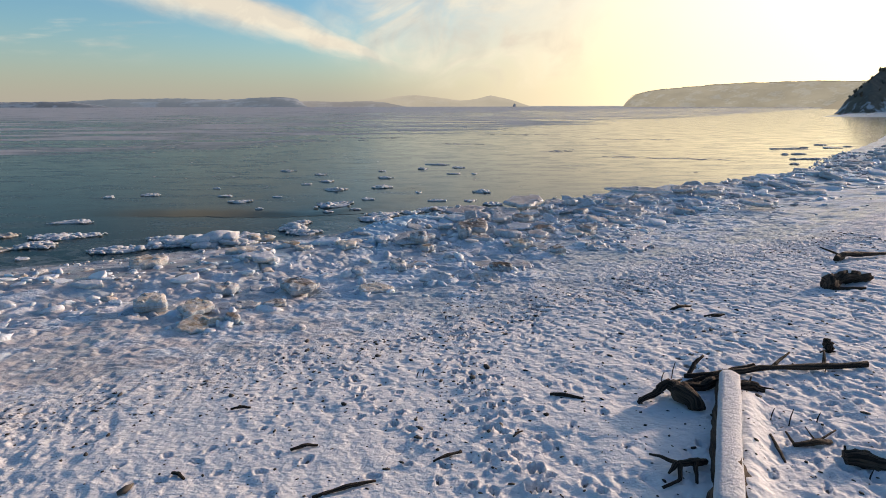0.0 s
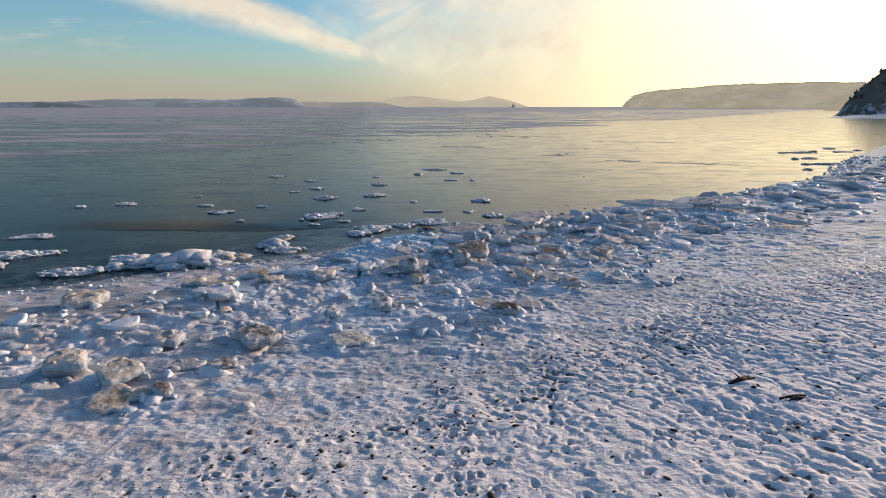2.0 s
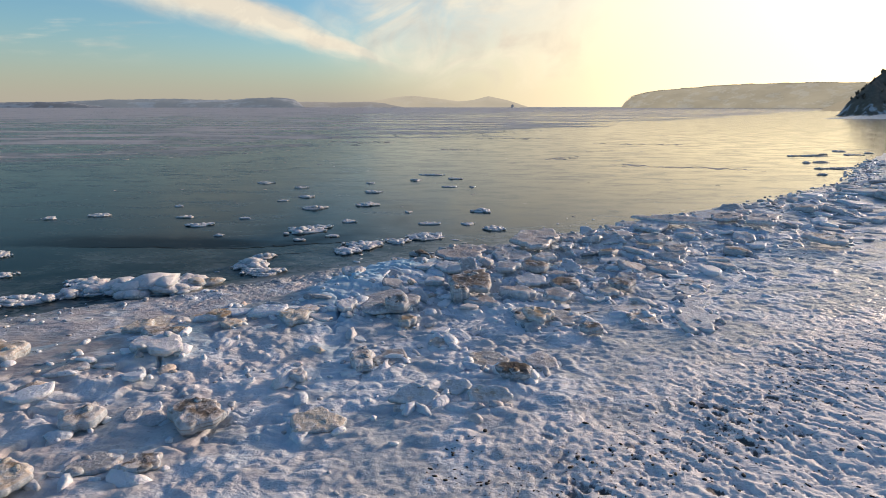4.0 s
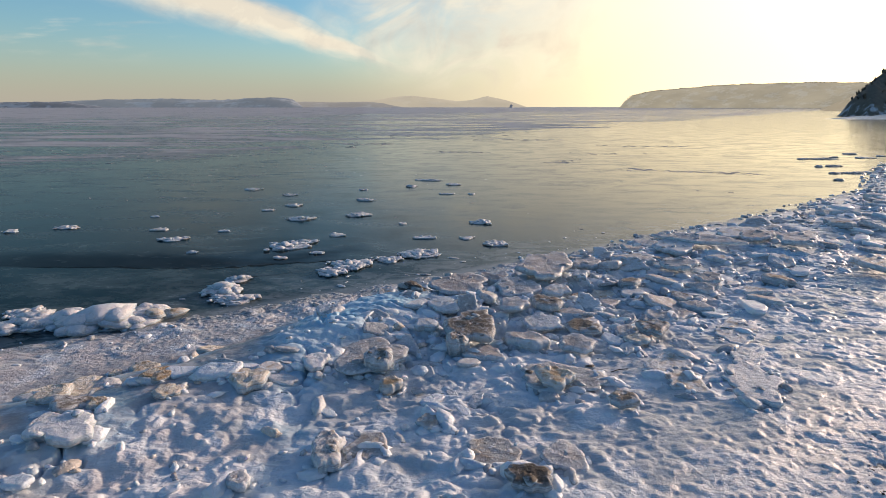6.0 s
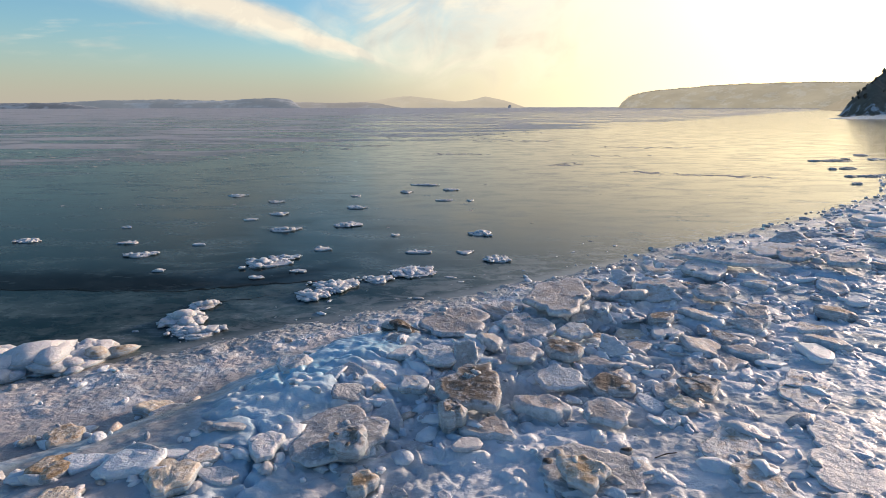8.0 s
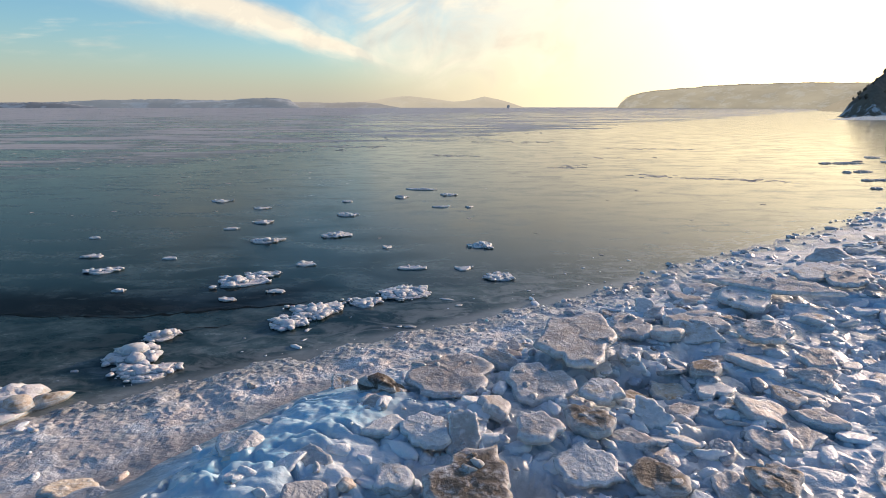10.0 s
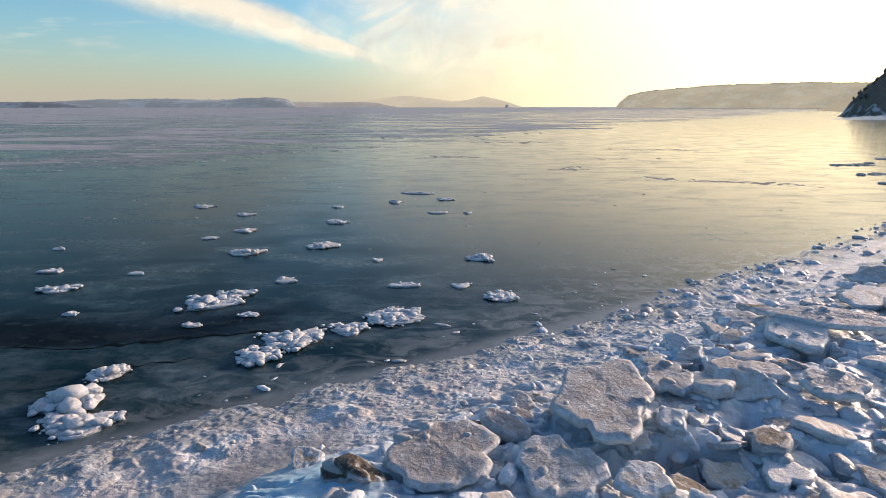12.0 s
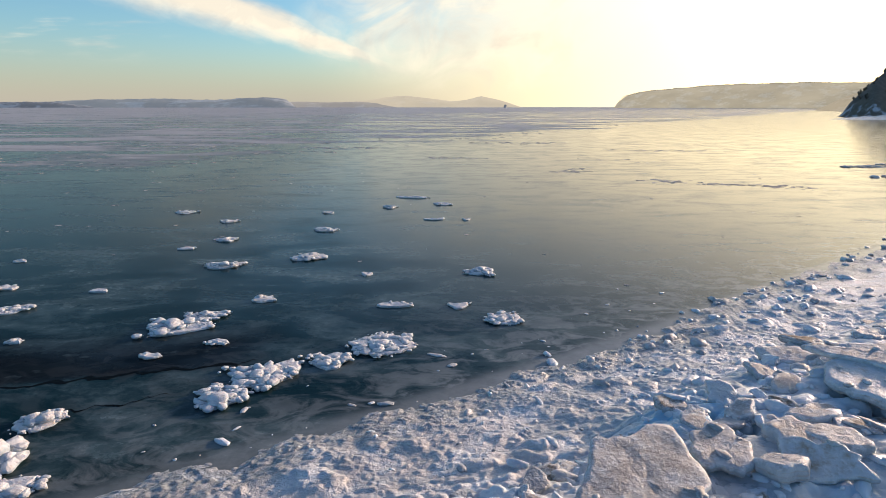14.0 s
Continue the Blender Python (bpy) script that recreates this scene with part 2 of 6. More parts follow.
def ice_material(name, low, high, dirt_low, dirt_high, dirt, rough=0.35, rime=0.8):
    m, n = material(name)
    p, r = n.coords("Object"), n.chance()
    p = n.vec("ADD", p, n.join(n.math("MULTIPLY", r, 37.0), n.math("MULTIPLY", r, 91.0), n.math("MULTIPLY", r, 13.0)))
    big, mid, fine = n.fbm(p, 1.9, 5.0, 0.6), n.fbm(p, 9.0, 5.0, 0.65), n.fbm(p, 45.0, 3.0)
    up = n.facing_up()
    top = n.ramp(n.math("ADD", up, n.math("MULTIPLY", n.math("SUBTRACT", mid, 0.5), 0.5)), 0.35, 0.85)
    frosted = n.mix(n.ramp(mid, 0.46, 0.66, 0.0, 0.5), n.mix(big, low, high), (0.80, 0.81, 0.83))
    # frost lies on top; sides are tinted by facing for light through the ice
    side_tint = n.mix(big, (0.26, 0.34, 0.40), (0.54, 0.61, 0.66))
    clean = n.mix(top, side_tint, frosted)
    grime = n.ramp(n.math("ADD", n.fbm(p, 3.2, 7.0, 0.7), n.math("MULTIPLY_ADD", r, 0.16, -0.08)), dirt_low, dirt_high)
    grime = n.math("MULTIPLY", grime, n.math("MULTIPLY_ADD", top, 0.75, 0.25))
    grime = n.math("MULTIPLY", grime, n.math("SUBTRACT", 1.0, n.math("MULTIPLY", n.attr("rim"), n.ramp(n.fbm(p, 4.5, 5.0, 0.7), 0.40, 0.60, 0.0, 0.9))))
    grit = n.ramp(n.fbm(p, 28.0, 4.0, 0.7), 0.62, 0.74)
    colour = n.mix(grime, clean, n.mix(n.fbm(p, 24.0, 4.0, 0.7), dirt, tuple(min(1.0, c * 2.3) for c in dirt)))
    colour = n.mix(n.math("MULTIPLY", grit, n.math("MULTIPLY_ADD", grime, 0.5, 0.12)), colour, (0.06, 0.05, 0.042))
    px, py, pz = n.split(p)
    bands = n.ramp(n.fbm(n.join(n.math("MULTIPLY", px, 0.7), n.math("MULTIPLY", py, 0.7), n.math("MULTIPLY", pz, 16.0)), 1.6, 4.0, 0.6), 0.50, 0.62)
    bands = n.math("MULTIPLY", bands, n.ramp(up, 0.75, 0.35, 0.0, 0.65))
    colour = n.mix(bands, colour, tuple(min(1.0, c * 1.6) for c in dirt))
    colour = n.mix(n.math("MULTIPLY", n.attr("rim"), n.ramp(n.fbm(p, 6.0, 4.0, 0.6), 0.36, 0.56, 0.0, rime)), colour, (0.76, 0.775, 0.80))
    frosty = n.math("MULTIPLY", n.ramp(n.fbm(p, 9.0, 5.0, 0.65), 0.48, 0.66), n.ramp(n.fbm(p, 2.6, 4.0, 0.6), 0.42, 0.60, 0.08, 0.45))
    colour = n.mix(n.math("MULTIPLY", frosty, n.math("MULTIPLY_ADD", grime, -0.5, 1.0)), colour, (0.80, 0.81, 0.83))
    h = n.math("ADD", n.math("ADD", n.math("MULTIPLY", mid, 0.75), n.math("MULTIPLY", fine, 0.07)), n.math("MULTIPLY", frosty, 0.25))
    n.done(n.surface(colour, n.math("MULTIPLY_ADD", top, 0.22, n.ramp(mid, 0.35, 0.7, rough - 0.15, rough + 0.1)), n.bump(h, 1.0, 0.055), ior=1.31, sss=0.2))
    return m


def water_material():
    """Dark water under clear young ice: frost films and painted mist near the shore, broken pack far out."""
    m, n = material("water_under_young_ice")
    p = n.place()
    x, y, z = n.split(p)
    flat = n.join(x, y)
    film = n.fbm(n.vec("MULTIPLY", flat, (1.0, 1.9, 1.0)), 0.2, 7.0, 0.62, 0.6)
    fine = n.fbm(flat, 1.6, 6.0, 0.65)
    # wind-drawn frost with the mist painted into it: broad veils, long wisps, fine specks
    mist_wisp = n.fbm(n.vec("MULTIPLY", n.vec("ADD", flat, n.vec("SCALE", n.join(film, fine, 0.0), scale=2.0)), (0.45, 1.5, 1.0)), 0.42, 8.0, 0.66, 0.8)
    speck = n.ramp(n.fbm(n.vec("MULTIPLY", flat, (0.7, 1.6, 1.0)), 3.4, 5.0, 0.75), 0.50, 0.66)
    frost = n.math("MULTIPLY", n.ramp(film, 0.44, 0.66), n.ramp(fine, 0.3, 0.65, 0.35, 1.0))
    frost = n.math("MULTIPLY_ADD", n.ramp(mist_wisp, 0.47, 0.68), 0.55, n.math("MULTIPLY", frost, 0.75))
    frost = n.math("MULTIPLY_ADD", n.math("MULTIPLY", speck, n.ramp(mist_wisp, 0.40, 0.60, 0.15, 1.0)), 0.22, frost)
    # a band of clear black ice along the crack, holding small broken plates
    off = n.math("SUBTRACT", y, n.math("MULTIPLY_ADD", n.math("MAXIMUM", x, -12.0), 0.22, 40.35))
    off = n.math("MULTIPLY_ADD", n.math("SUBTRACT", fine, 0.5), 1.2, off)
    clear = n.math("MULTIPLY", n.math("MULTIPLY", n.ramp(off, -0.35, 0.15), n.ramp(off, 1.6, 4.6, 1.0, 0.0)), n.math("MULTIPLY", n.ramp(x, -3.8, -6.5), n.ramp(x, -30.0, -20.0)))
    bent = n.vec("ADD", n.vec("MULTIPLY", flat, (0.8, 1.6, 1.0)), n.vec("SCALE", n.join(fine, film, 0.0), scale=1.2))
    plate = n.math("MULTIPLY", n.ramp(n.cells(bent, 1.5), 0.36, 0.22), n.ramp(n.fbm(flat, 0.8, 3.0), 0.48, 0.60))
    frost = n.math("MULTIPLY_ADD", n.math("MULTIPLY", plate, clear), 0.30, n.math("MULTIPLY", frost, n.math("MULTIPLY_ADD", clear, -0.85, 1.0)))
    deep = n.mix(film, (0.001, 0.011, 0.014), (0.003, 0.025, 0.029))
    deep = n.mix(clear, deep, (0.003, 0.005, 0.007))
    colour = n.mix(n.math("MULTIPLY", frost, 0.22), deep, (0.30, 0.42, 0.45))
    # grey slush frozen along the shore, with dark clear blots in it
    blot = n.ramp(n.fbm(n.vec("MULTIPLY", flat, (0.8, 1.3, 1.0)), 0.85, 6.0, 0.62, 1.0), 0.44, 0.60, 0.0, 1.0)
    rim = n.math("MULTIPLY", n.attr("rim"), n.math("MAXIMUM", blot, n.ramp(n.attr("rim"), 0.72, 0.95)))
    colour = n.mix(n.math("MULTIPLY", rim, n.ramp(x, -4.0, 4.0, 0.52, 0.78)), colour, n.mix(fine, (0.13, 0.16, 0.17), (0.44, 0.46, 0.47)))
    q = n.math("SUBTRACT", y, n.math("MULTIPLY_ADD", x, 1.45, 172.0))
    rag = n.fbm(n.vec("MULTIPLY", flat, (0.35, 1.0, 1.0)), 0.05, 7.0, 0.68, 0.4)
    edge = n.math("ADD", n.math("DIVIDE", q, 60.0), n.math("MULTIPLY", n.math("SUBTRACT", rag, 0.5), 2.8))
    lead = n.fbm(n.vec("MULTIPLY", flat, (0.3, 1.0, 1.0)), 0.06, 8.0, 0.72)
    far = n.ramp(q, 250.0, 900.0, 0.0, 0.6)
    pack = n.math("MULTIPLY", n.ramp(edge, -0.25, 0.35), n.ramp(n.math("ADD", lead, n.math("MULTIPLY", far, 0.13)), 0.45, 0.55))
    colour = n.mix(n.math("MULTIPLY", pack, 0.8), colour, n.mix(fine, (0.47, 0.47, 0.485), (0.70, 0.69, 0.685)))
    rough = n.math("ADD", n.math("MULTIPLY", frost, 0.14), n.math("MULTIPLY", pack, 0.4))
    rough = n.math("ADD", rough, 0.125)
    # reflectivity is cut by place on the left, to keep the glare right
    dull = n.ramp(n.math("ADD", n.math("MULTIPLY_ADD", y, 0.15, x), n.math("MULTIPLY", n.math("SUBTRACT", film, 0.5), 30.0)), 9.0, -10.0)
    rough = n.math("MULTIPLY_ADD", clear, -0.10, n.math("MULTIPLY_ADD", dull, 0.06, rough))
    ripple = n.bump(n.fbm(flat, 2.5, 4.0, 0.6), 0.03, 0.02)
    glaze = n.surface(colour, rough, ripple, ior=1.15)
    n.put(glaze.node.inputs["IOR"], n.math("MULTIPLY_ADD", clear, -0.05, n.math("MULTIPLY_ADD", dull, -0.11, 1.21)))
    n.done(glaze)
    return m


def wood_material(name, dark, pale):
    m, n = material(name)
    p = n.coords("Object")
    stem = n.t.nodes.new("ShaderNodeAttribute")
    stem.attribute_name = "stem"
    g = n.fbm(n.vec("ADD", stem.outputs["Vector"], n.vec("SCALE", p, scale=0.3)), 3.2, 7.0, 0.72)
    f = n.fbm(p, 30.0, 5.0, 0.75)
    colour = n.mix(n.ramp(g, 0.42, 0.60), dark, pale)
    colour = n.mix(n.ramp(f, 0.55, 0.75, 0.0, 0.6), colour, tuple(c * 0.35 for c in dark))
    n.done(n.surface(colour, 0.85, n.bump(n.math("ADD", n.math("MULTIPLY", g, 1.3), n.math("MULTIPLY", f, 0.35)), 1.0, 0.07)))
    return m


def plain_snow_material():
    m, n = material("settled_snow")
    p = n.place()
    mid = n.fbm(p, 8.0, 5.0, 0.6)
    colour = n.mix(mid, (0.62, 0.63, 0.66), (0.80, 0.80, 0.81))
    n.done(n.surface(colour, 0.8, n.bump(n.fbm(p, 13.0, 6.0, 0.65), 1.0, 0.06), sss=0.05))
    return m


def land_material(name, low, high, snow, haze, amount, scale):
    """Far land, with haze painted in as a glow from its own surface."""
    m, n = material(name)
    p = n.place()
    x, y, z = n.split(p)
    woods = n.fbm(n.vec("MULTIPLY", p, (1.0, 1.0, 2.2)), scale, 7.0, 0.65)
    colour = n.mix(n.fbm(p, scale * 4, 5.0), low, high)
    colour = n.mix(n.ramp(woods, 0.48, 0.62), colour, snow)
    haze_share = n.math("MULTIPLY_ADD", n.ramp(n.fbm(n.vec("MULTIPLY", p, (1.0, 1.0, 3.0)), scale * 0.4, 3.0), 0.3, 0.7), 0.12, amount)
    n.done(n.blend(haze_share, n.surface(colour, 0.9), n.glow(haze, 1.0)))
    return m


GROUND = snow_ground_material()
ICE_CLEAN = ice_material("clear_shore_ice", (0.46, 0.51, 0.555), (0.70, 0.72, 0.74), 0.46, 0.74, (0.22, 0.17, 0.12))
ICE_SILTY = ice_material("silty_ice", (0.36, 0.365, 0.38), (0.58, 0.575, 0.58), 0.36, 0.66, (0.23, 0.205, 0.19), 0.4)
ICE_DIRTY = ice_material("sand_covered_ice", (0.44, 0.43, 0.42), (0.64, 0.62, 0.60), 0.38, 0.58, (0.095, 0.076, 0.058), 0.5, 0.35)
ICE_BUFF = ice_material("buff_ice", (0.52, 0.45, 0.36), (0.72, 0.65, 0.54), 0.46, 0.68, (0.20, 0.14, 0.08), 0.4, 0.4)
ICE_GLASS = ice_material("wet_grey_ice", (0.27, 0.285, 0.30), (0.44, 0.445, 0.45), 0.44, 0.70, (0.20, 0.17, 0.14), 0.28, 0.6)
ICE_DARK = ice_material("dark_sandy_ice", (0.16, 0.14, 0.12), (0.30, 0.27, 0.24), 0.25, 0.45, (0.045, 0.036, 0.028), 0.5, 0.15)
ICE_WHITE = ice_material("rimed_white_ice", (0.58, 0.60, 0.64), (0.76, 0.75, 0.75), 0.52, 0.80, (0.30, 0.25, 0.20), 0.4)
SNOW = plain_snow_material()
WATER = water_material()
WOOD = wood_material("wet_driftwood", (0.007, 0.005, 0.004), (0.11, 0.078, 0.055))
WOOD_PALE = wood_material("weathered_driftwood", (0.035, 0.022, 0.014), (0.14, 0.092, 0.058))


# ---- number fields ----
def hash01(ix, iy, k):
    h = (ix.astype(np.int64) * 374761393 + iy.astype(np.int64) * 668265263 + k * 974634777) & 0xFFFFFFFF
    h = ((h ^ (h >> 13)) * 1274126177) & 0xFFFFFFFF
    return ((h ^ (h >> 16)) & 0xFFFFFF) / float(0xFFFFFF)


def value_noise(x, y, k=0):
    ix, iy = np.floor(x), np.floor(y)
    fx, fy = x - ix, y - iy
    fx, fy = fx * fx * (3 - 2 * fx), fy * fy * (3 - 2 * fy)
    a, b = hash01(ix, iy, k), hash01(ix + 1, iy, k)
    c, d = hash01(ix, iy + 1, k), hash01(ix + 1, iy + 1, k)
    return (a + (b - a) * fx) * (1 - fy) + (c + (d - c) * fx) * fy


def fbm2(x, y, octaves=4, k=0, gain=0.5):
    """About -1 to 1."""
    total, amp, norm = 0.0, 1.0, 0.0
    for o in range(octaves):
        total = total + amp * (2 * value_noise(x * 2**o + 17.3 * o, y * 2**o - 9.1 * o, k + o) - 1)
        norm += amp
        amp *= gain
    return total / norm


def domes(x, y, size, k, low=0.35, high=0.75, share=1.0):
    """Rounded lumps on a jittered grid: height 0 to 1."""
    gx, gy = x / size, y / size
    ix, iy = np.floor(gx), np.floor(gy)
    best = np.zeros_like(gx)
    for ox in (-1, 0, 1):
        for oy in (-1, 0, 1):
            cx, cy = ix + ox, iy + oy
            px, py = cx + hash01(cx, cy, k), cy + hash01(cx, cy, k + 1)
            r = low + (high - low) * hash01(cx, cy, k + 2) ** 1.5
            r = np.where(hash01(cx, cy, k + 3) < share, r, 0.01)
            t = 1 - ((gx - px) ** 2 + (gy - py) ** 2) / (r * r)
            best = np.maximum(best, np.sqrt(np.maximum(t, 0)) * r / high)
    return best


def step01(v, a, b):
    t = np.clip((v - a) / (b - a), 0, 1)
    return t * t * (3 - 2 * t)


# ---- the shore ----
SHORE = [(-4600, -1900), (-400, -175), (-60, 4), (-19.8, 24.8), (-15, 26.6), (-10, 30.2), (-5, 33.5), (0, 36.6), (4.5, 39.5), (10, 43.4), (17, 48.8), (25, 54.7), (39, 66), (48.7, 80), (77, 114), (102, 146), (150, 190), (230, 260), (320, 330), (300, 362), (240, 376), (221, 384), (250, 400), (290, 440), (330, 540), (450, 620), (900, 1000), (1500, 1500), (4600, 2600)]


def inland(x, y):
    """Signed distance to the waterline, plus on land."""
    loop = SHORE + [(4700, -4700), (-4700, -4700)]
    best, odd = np.full(x.shape, 1e9), np.zeros(x.shape, bool)
    for k, (ax, ay) in enumerate(loop):
        bx, by = loop[(k + 1) % len(loop)]
        if ay != by:
            odd ^= ((ay > y) != (by > y)) & (x < (bx - ax) * (y - ay) / (by - ay) + ax)
        if k < len(SHORE) - 1:
            t = np.clip(((x - ax) * (bx - ax) + (y - ay) * (by - ay)) / ((bx - ax) ** 2 + (by - ay) ** 2), 0, 1)
            best = np.minimum(best, (x - ax - t * (bx - ax)) ** 2 + (y - ay - t * (by - ay)) ** 2)
    return np.where(odd, 1, -1) * np.sqrt(best)


PROFILE_S = (-400, -10, -1.2, 0, 1.2, 3.4, 4.6, 5.4, 7, 9, 12, 14.5, 18, 22, 25, 28, 35, 60, 200, 4000)
PROFILE_Z = (-6, -1.6, -0.25, 0.03, 0.20, 0.40, 0.70, 1.40, 1.78, 1.92, 1.66, 1.74, 2.00, 2.38, 2.72, 2.85, 3.1, 4.2, 12, 60)


def axis(low, a, b, high, fine):
    """Coordinates that are fine between a and b and grow coarse beyond."""
    mid = list(np.arange(a, b + fine / 2, fine))
    step, v = fine, mid[-1]
    while v < high:
        step *= 1.045
        v += step
        mid.append(v)
    step, v, left = fine, mid[0], []
    while v > low:
        step *= 1.045
        v -= step
        left.append(v)
    return np.array(left[::-1] + mid)


GX, GY = axis(-4700, -9.5, 15.0, 4700, 0.036), axis(-4700, 5.6, 41.0, 4700, 0.036)
X, Y = np.meshgrid(GX, GY)
S0 = inland(X, Y)
S = S0 + 0.9 * fbm2(X * 0.22, Y * 0.22, 3, 5) * step01(60 - S0, 0, 40) - 1.6 * step01(-X, 2.0, 7.0) * step01(S0, 1.5, 5) * step01(S0, 14, 9)
Z = np.interp(S, PROFILE_S, PROFILE_Z)
near = step01(np.hypot(X - 2, Y - 20), 90, 45)      # fine relief only round the walk
icy = step01(S + 1.1 * fbm2(X * 0.5, Y * 0.5, 4, 21), 20.2, 18.4)
ridge = step01(S, 4.0, 6.0) * step01(S, 17.0, 11.5)
shelf = step01(S, 5.4, 4.2) * step01(S, -1.5, 0.3)
wx, wy = X + 0.25 * fbm2(X * 1.3, Y * 1.3, 3, 33), Y + 0.25 * fbm2(X * 1.3, Y * 1.3, 3, 37)
level = step01(-X + 0.8 * fbm2(X * 0.4, Y * 0.4, 3, 66), 0.6, 2.6) * step01(S, 1.8, 3.0) * step01(S + 0.9 * fbm2(X * 0.6, Y * 0.6, 3, 68), 10.2, 8.4)
hump = np.exp(-(((X + 1.5) / 1.3) ** 2) - ((Y - 27.0) / 1.7) ** 2) + 0.9 * np.exp(-(((X + 2.8) / 1.3) ** 2) - ((Y - 24.6) / 1.9) ** 2)
level = level * (1 - step01(hump, 0.15, 0.6))
Z = Z + 0.28 * np.minimum(hump, 1.0)
lumps = 0.10 * domes(wx * 0.8, wy * 1.1, 1.15, 31, 0.2, 0.85, 0.75) + 0.10 * domes(wx * 0.85, wy * 1.2, 0.5, 41, 0.25, 0.85, 0.7) + 0.065 * domes(wx + 0.3 * Z, wy, 0.25, 51, 0.25, 0.8, 0.6)
calm = 1 - 0.55 * step01(X + 0.25 * (24 - Y), 3.0, 6.0)
patch = calm * (1 - 0.5 * step01(1.5 - X, 0, 2.5) * step01(S, 9.5, 11.5)) * (0.40 + 0.60 * step01(fbm2(X * 0.35, Y * 0.35, 3, 61), -0.35, 0.3))
Z = Z + near * (1 - 0.88 * level) * (ridge * patch * (1 - 0.45 * np.minimum(hump, 1.0)) * lumps + shelf * (0.085 * domes(wx, wy, 0.7, 71, 0.08, 0.6, 0.3) + 0.030 * domes(wx, wy, 0.11, 81, 0.2, 0.8, 0.5) + 0.05 * step01(fbm2(X * 0.9, Y * 0.9, 3, 83), 0.0, 0.5) * domes(wx, wy, 0.22, 85, 0.2, 0.8, 0.6) + 0.03 * fbm2(X * 3, Y * 3, 3, 8)))
Z = Z + near * (1 - 0.9 * level) * icy * step01(S, 2, 5) * step01(S, 19.6, 16.8) * calm * (1 - 0.45 * step01(1.5 - X, 0, 2.5)) * (0.10 * domes(wx * 0.75, wy * 1.2, 0.42, 91, 0.2, 0.8, 0.7) + 0.06 * domes(wx, wy, 0.2, 93, 0.25, 0.8, 0.65))
HOLLOWS = ((4.75, 28.75, 0.8, 0.85), (3.5, 28.55, 0.5, 0.55), (12.6, 34.2, 0.7, 0.5), (9.6, 33.2, 0.6, 0.4), (1.9, 25.0, 0.45, 0.3), (3.0, 26.9, 0.4, 0.35), (6.6, 30.0, 0.5, 0.35), (0.1, 26.9, 0.4, 0.35), (5.0, 27.6, 0.4, 0.3))
for hx, hy, hr, hd in HOLLOWS:
    Z = Z - hd * np.exp(-(((X - hx) / hr) ** 2) - ((Y - hy) / (0.7 * hr)) ** 2)
crease = step01(np.abs(fbm2(wx * 0.9, wy * 1.3, 3, 301)), 0.10, 0.0) * step01(fbm2(X * 0.8, Y * 0.8, 2, 305), -0.1, 0.3)
Z = Z - near * (1 - level) * ridge * (0.22 + 0.16 * step01(X, -1.0, 0.5) * step01(S, 12.5, 10.5)) * crease
Z = Z + near * 0.10 * fbm2(X * 1.1, Y * 1.1, 4, 240) * step01(S, -1.5, 0.0) * step01(S, 3.0, 1.2)
wet = step01(S + 0.9 * fbm2(X * 0.9, Y * 0.9, 4, 245), 1.9, 0.3) * near
Z = Z + near * icy * (0.05 * fbm2(X * 1.1, Y * 1.1, 4, 90) + 0.012 * fbm2(X * 8, Y * 8, 3, 95))
# snow: drifts, wind ripples, trodden prints
dry = (1 - icy) * near
ca, sa = 0.45, -0.89
along, across = X * ca + Y * sa, -X * sa + Y * ca
wind = step01(X + 0.35 * (Y - 12), 0.5, 4.5)
rip = fbm2(along / 0.8 + 0.5 * fbm2(X, Y, 2, 3), across / 0.18 + 0.9 * fbm2(X * 0.9, Y * 0.9, 2, 4), 4, 110, 0.6)
Z = Z + dry * (0.05 * fbm2(X * 0.7, Y * 0.7, 4, 100) + (0.007 + 0.012 * wind) * rip + 0.013 * fbm2(X * 4.5, Y * 4.5, 4, 120, 0.5) + 0.004 * fbm2(X * 11, Y * 11, 2, 125))
pock = step01(fbm2(X * 0.6, Y * 0.6, 3, 150), -0.45, 0.25) * (0.45 + 0.55 * wind)
pits = domes(along / 1.5, across, 0.21, 160, 0.22, 0.62, 0.6) + 0.7 * domes(along / 1.3 + 3, across, 0.12, 170, 0.25, 0.6, 0.5)
ledge = 1 - 2.2 * np.abs(fbm2(along / 0.75 + 0.6 * fbm2(X * 1.5, Y * 1.5, 2, 203), across / 0.135 + 0.8 * fbm2(X * 1.2, Y * 1.2, 2, 205), 4, 200, 0.6))
Z = Z + dry * (0.006 + 0.007 * wind) * ledge
Z = Z - dry * pock * 0.055 * pits
# a net of narrow wind-cut grooves between flat crusts of snow
cut = np.abs(fbm2(along / 0.62 + 0.5 * fbm2(X * 1.1, Y * 1.1, 2, 213), across / 0.25 + 0.7 * fbm2(X * 0.8, Y * 0.8, 2, 215), 3, 210, 0.5))
cut = step01(cut, 0.085, 0.01) * (0.25 + 0.75 * step01(fbm2(X * 0.5, Y * 0.5, 3, 218), -0.35, 0.1)) * (0.4 + 0.6 * wind) * dry
Z = Z - 0.055 * cut
crust = np.exp(-(((S - 19.2) / 1.9) ** 2)) * near
Z = Z + crust * (0.028 * fbm2(X * 7, Y * 7, 3, 180) + 0.02 * domes(X, Y, 0.12, 185, 0.2, 0.6, 0.6))
trod = 0.9 * step01(pits * pock, 0.35, 0.8) * step01(fbm2(X * 1.7, Y * 1.7, 2, 190), -0.3, 0.3)


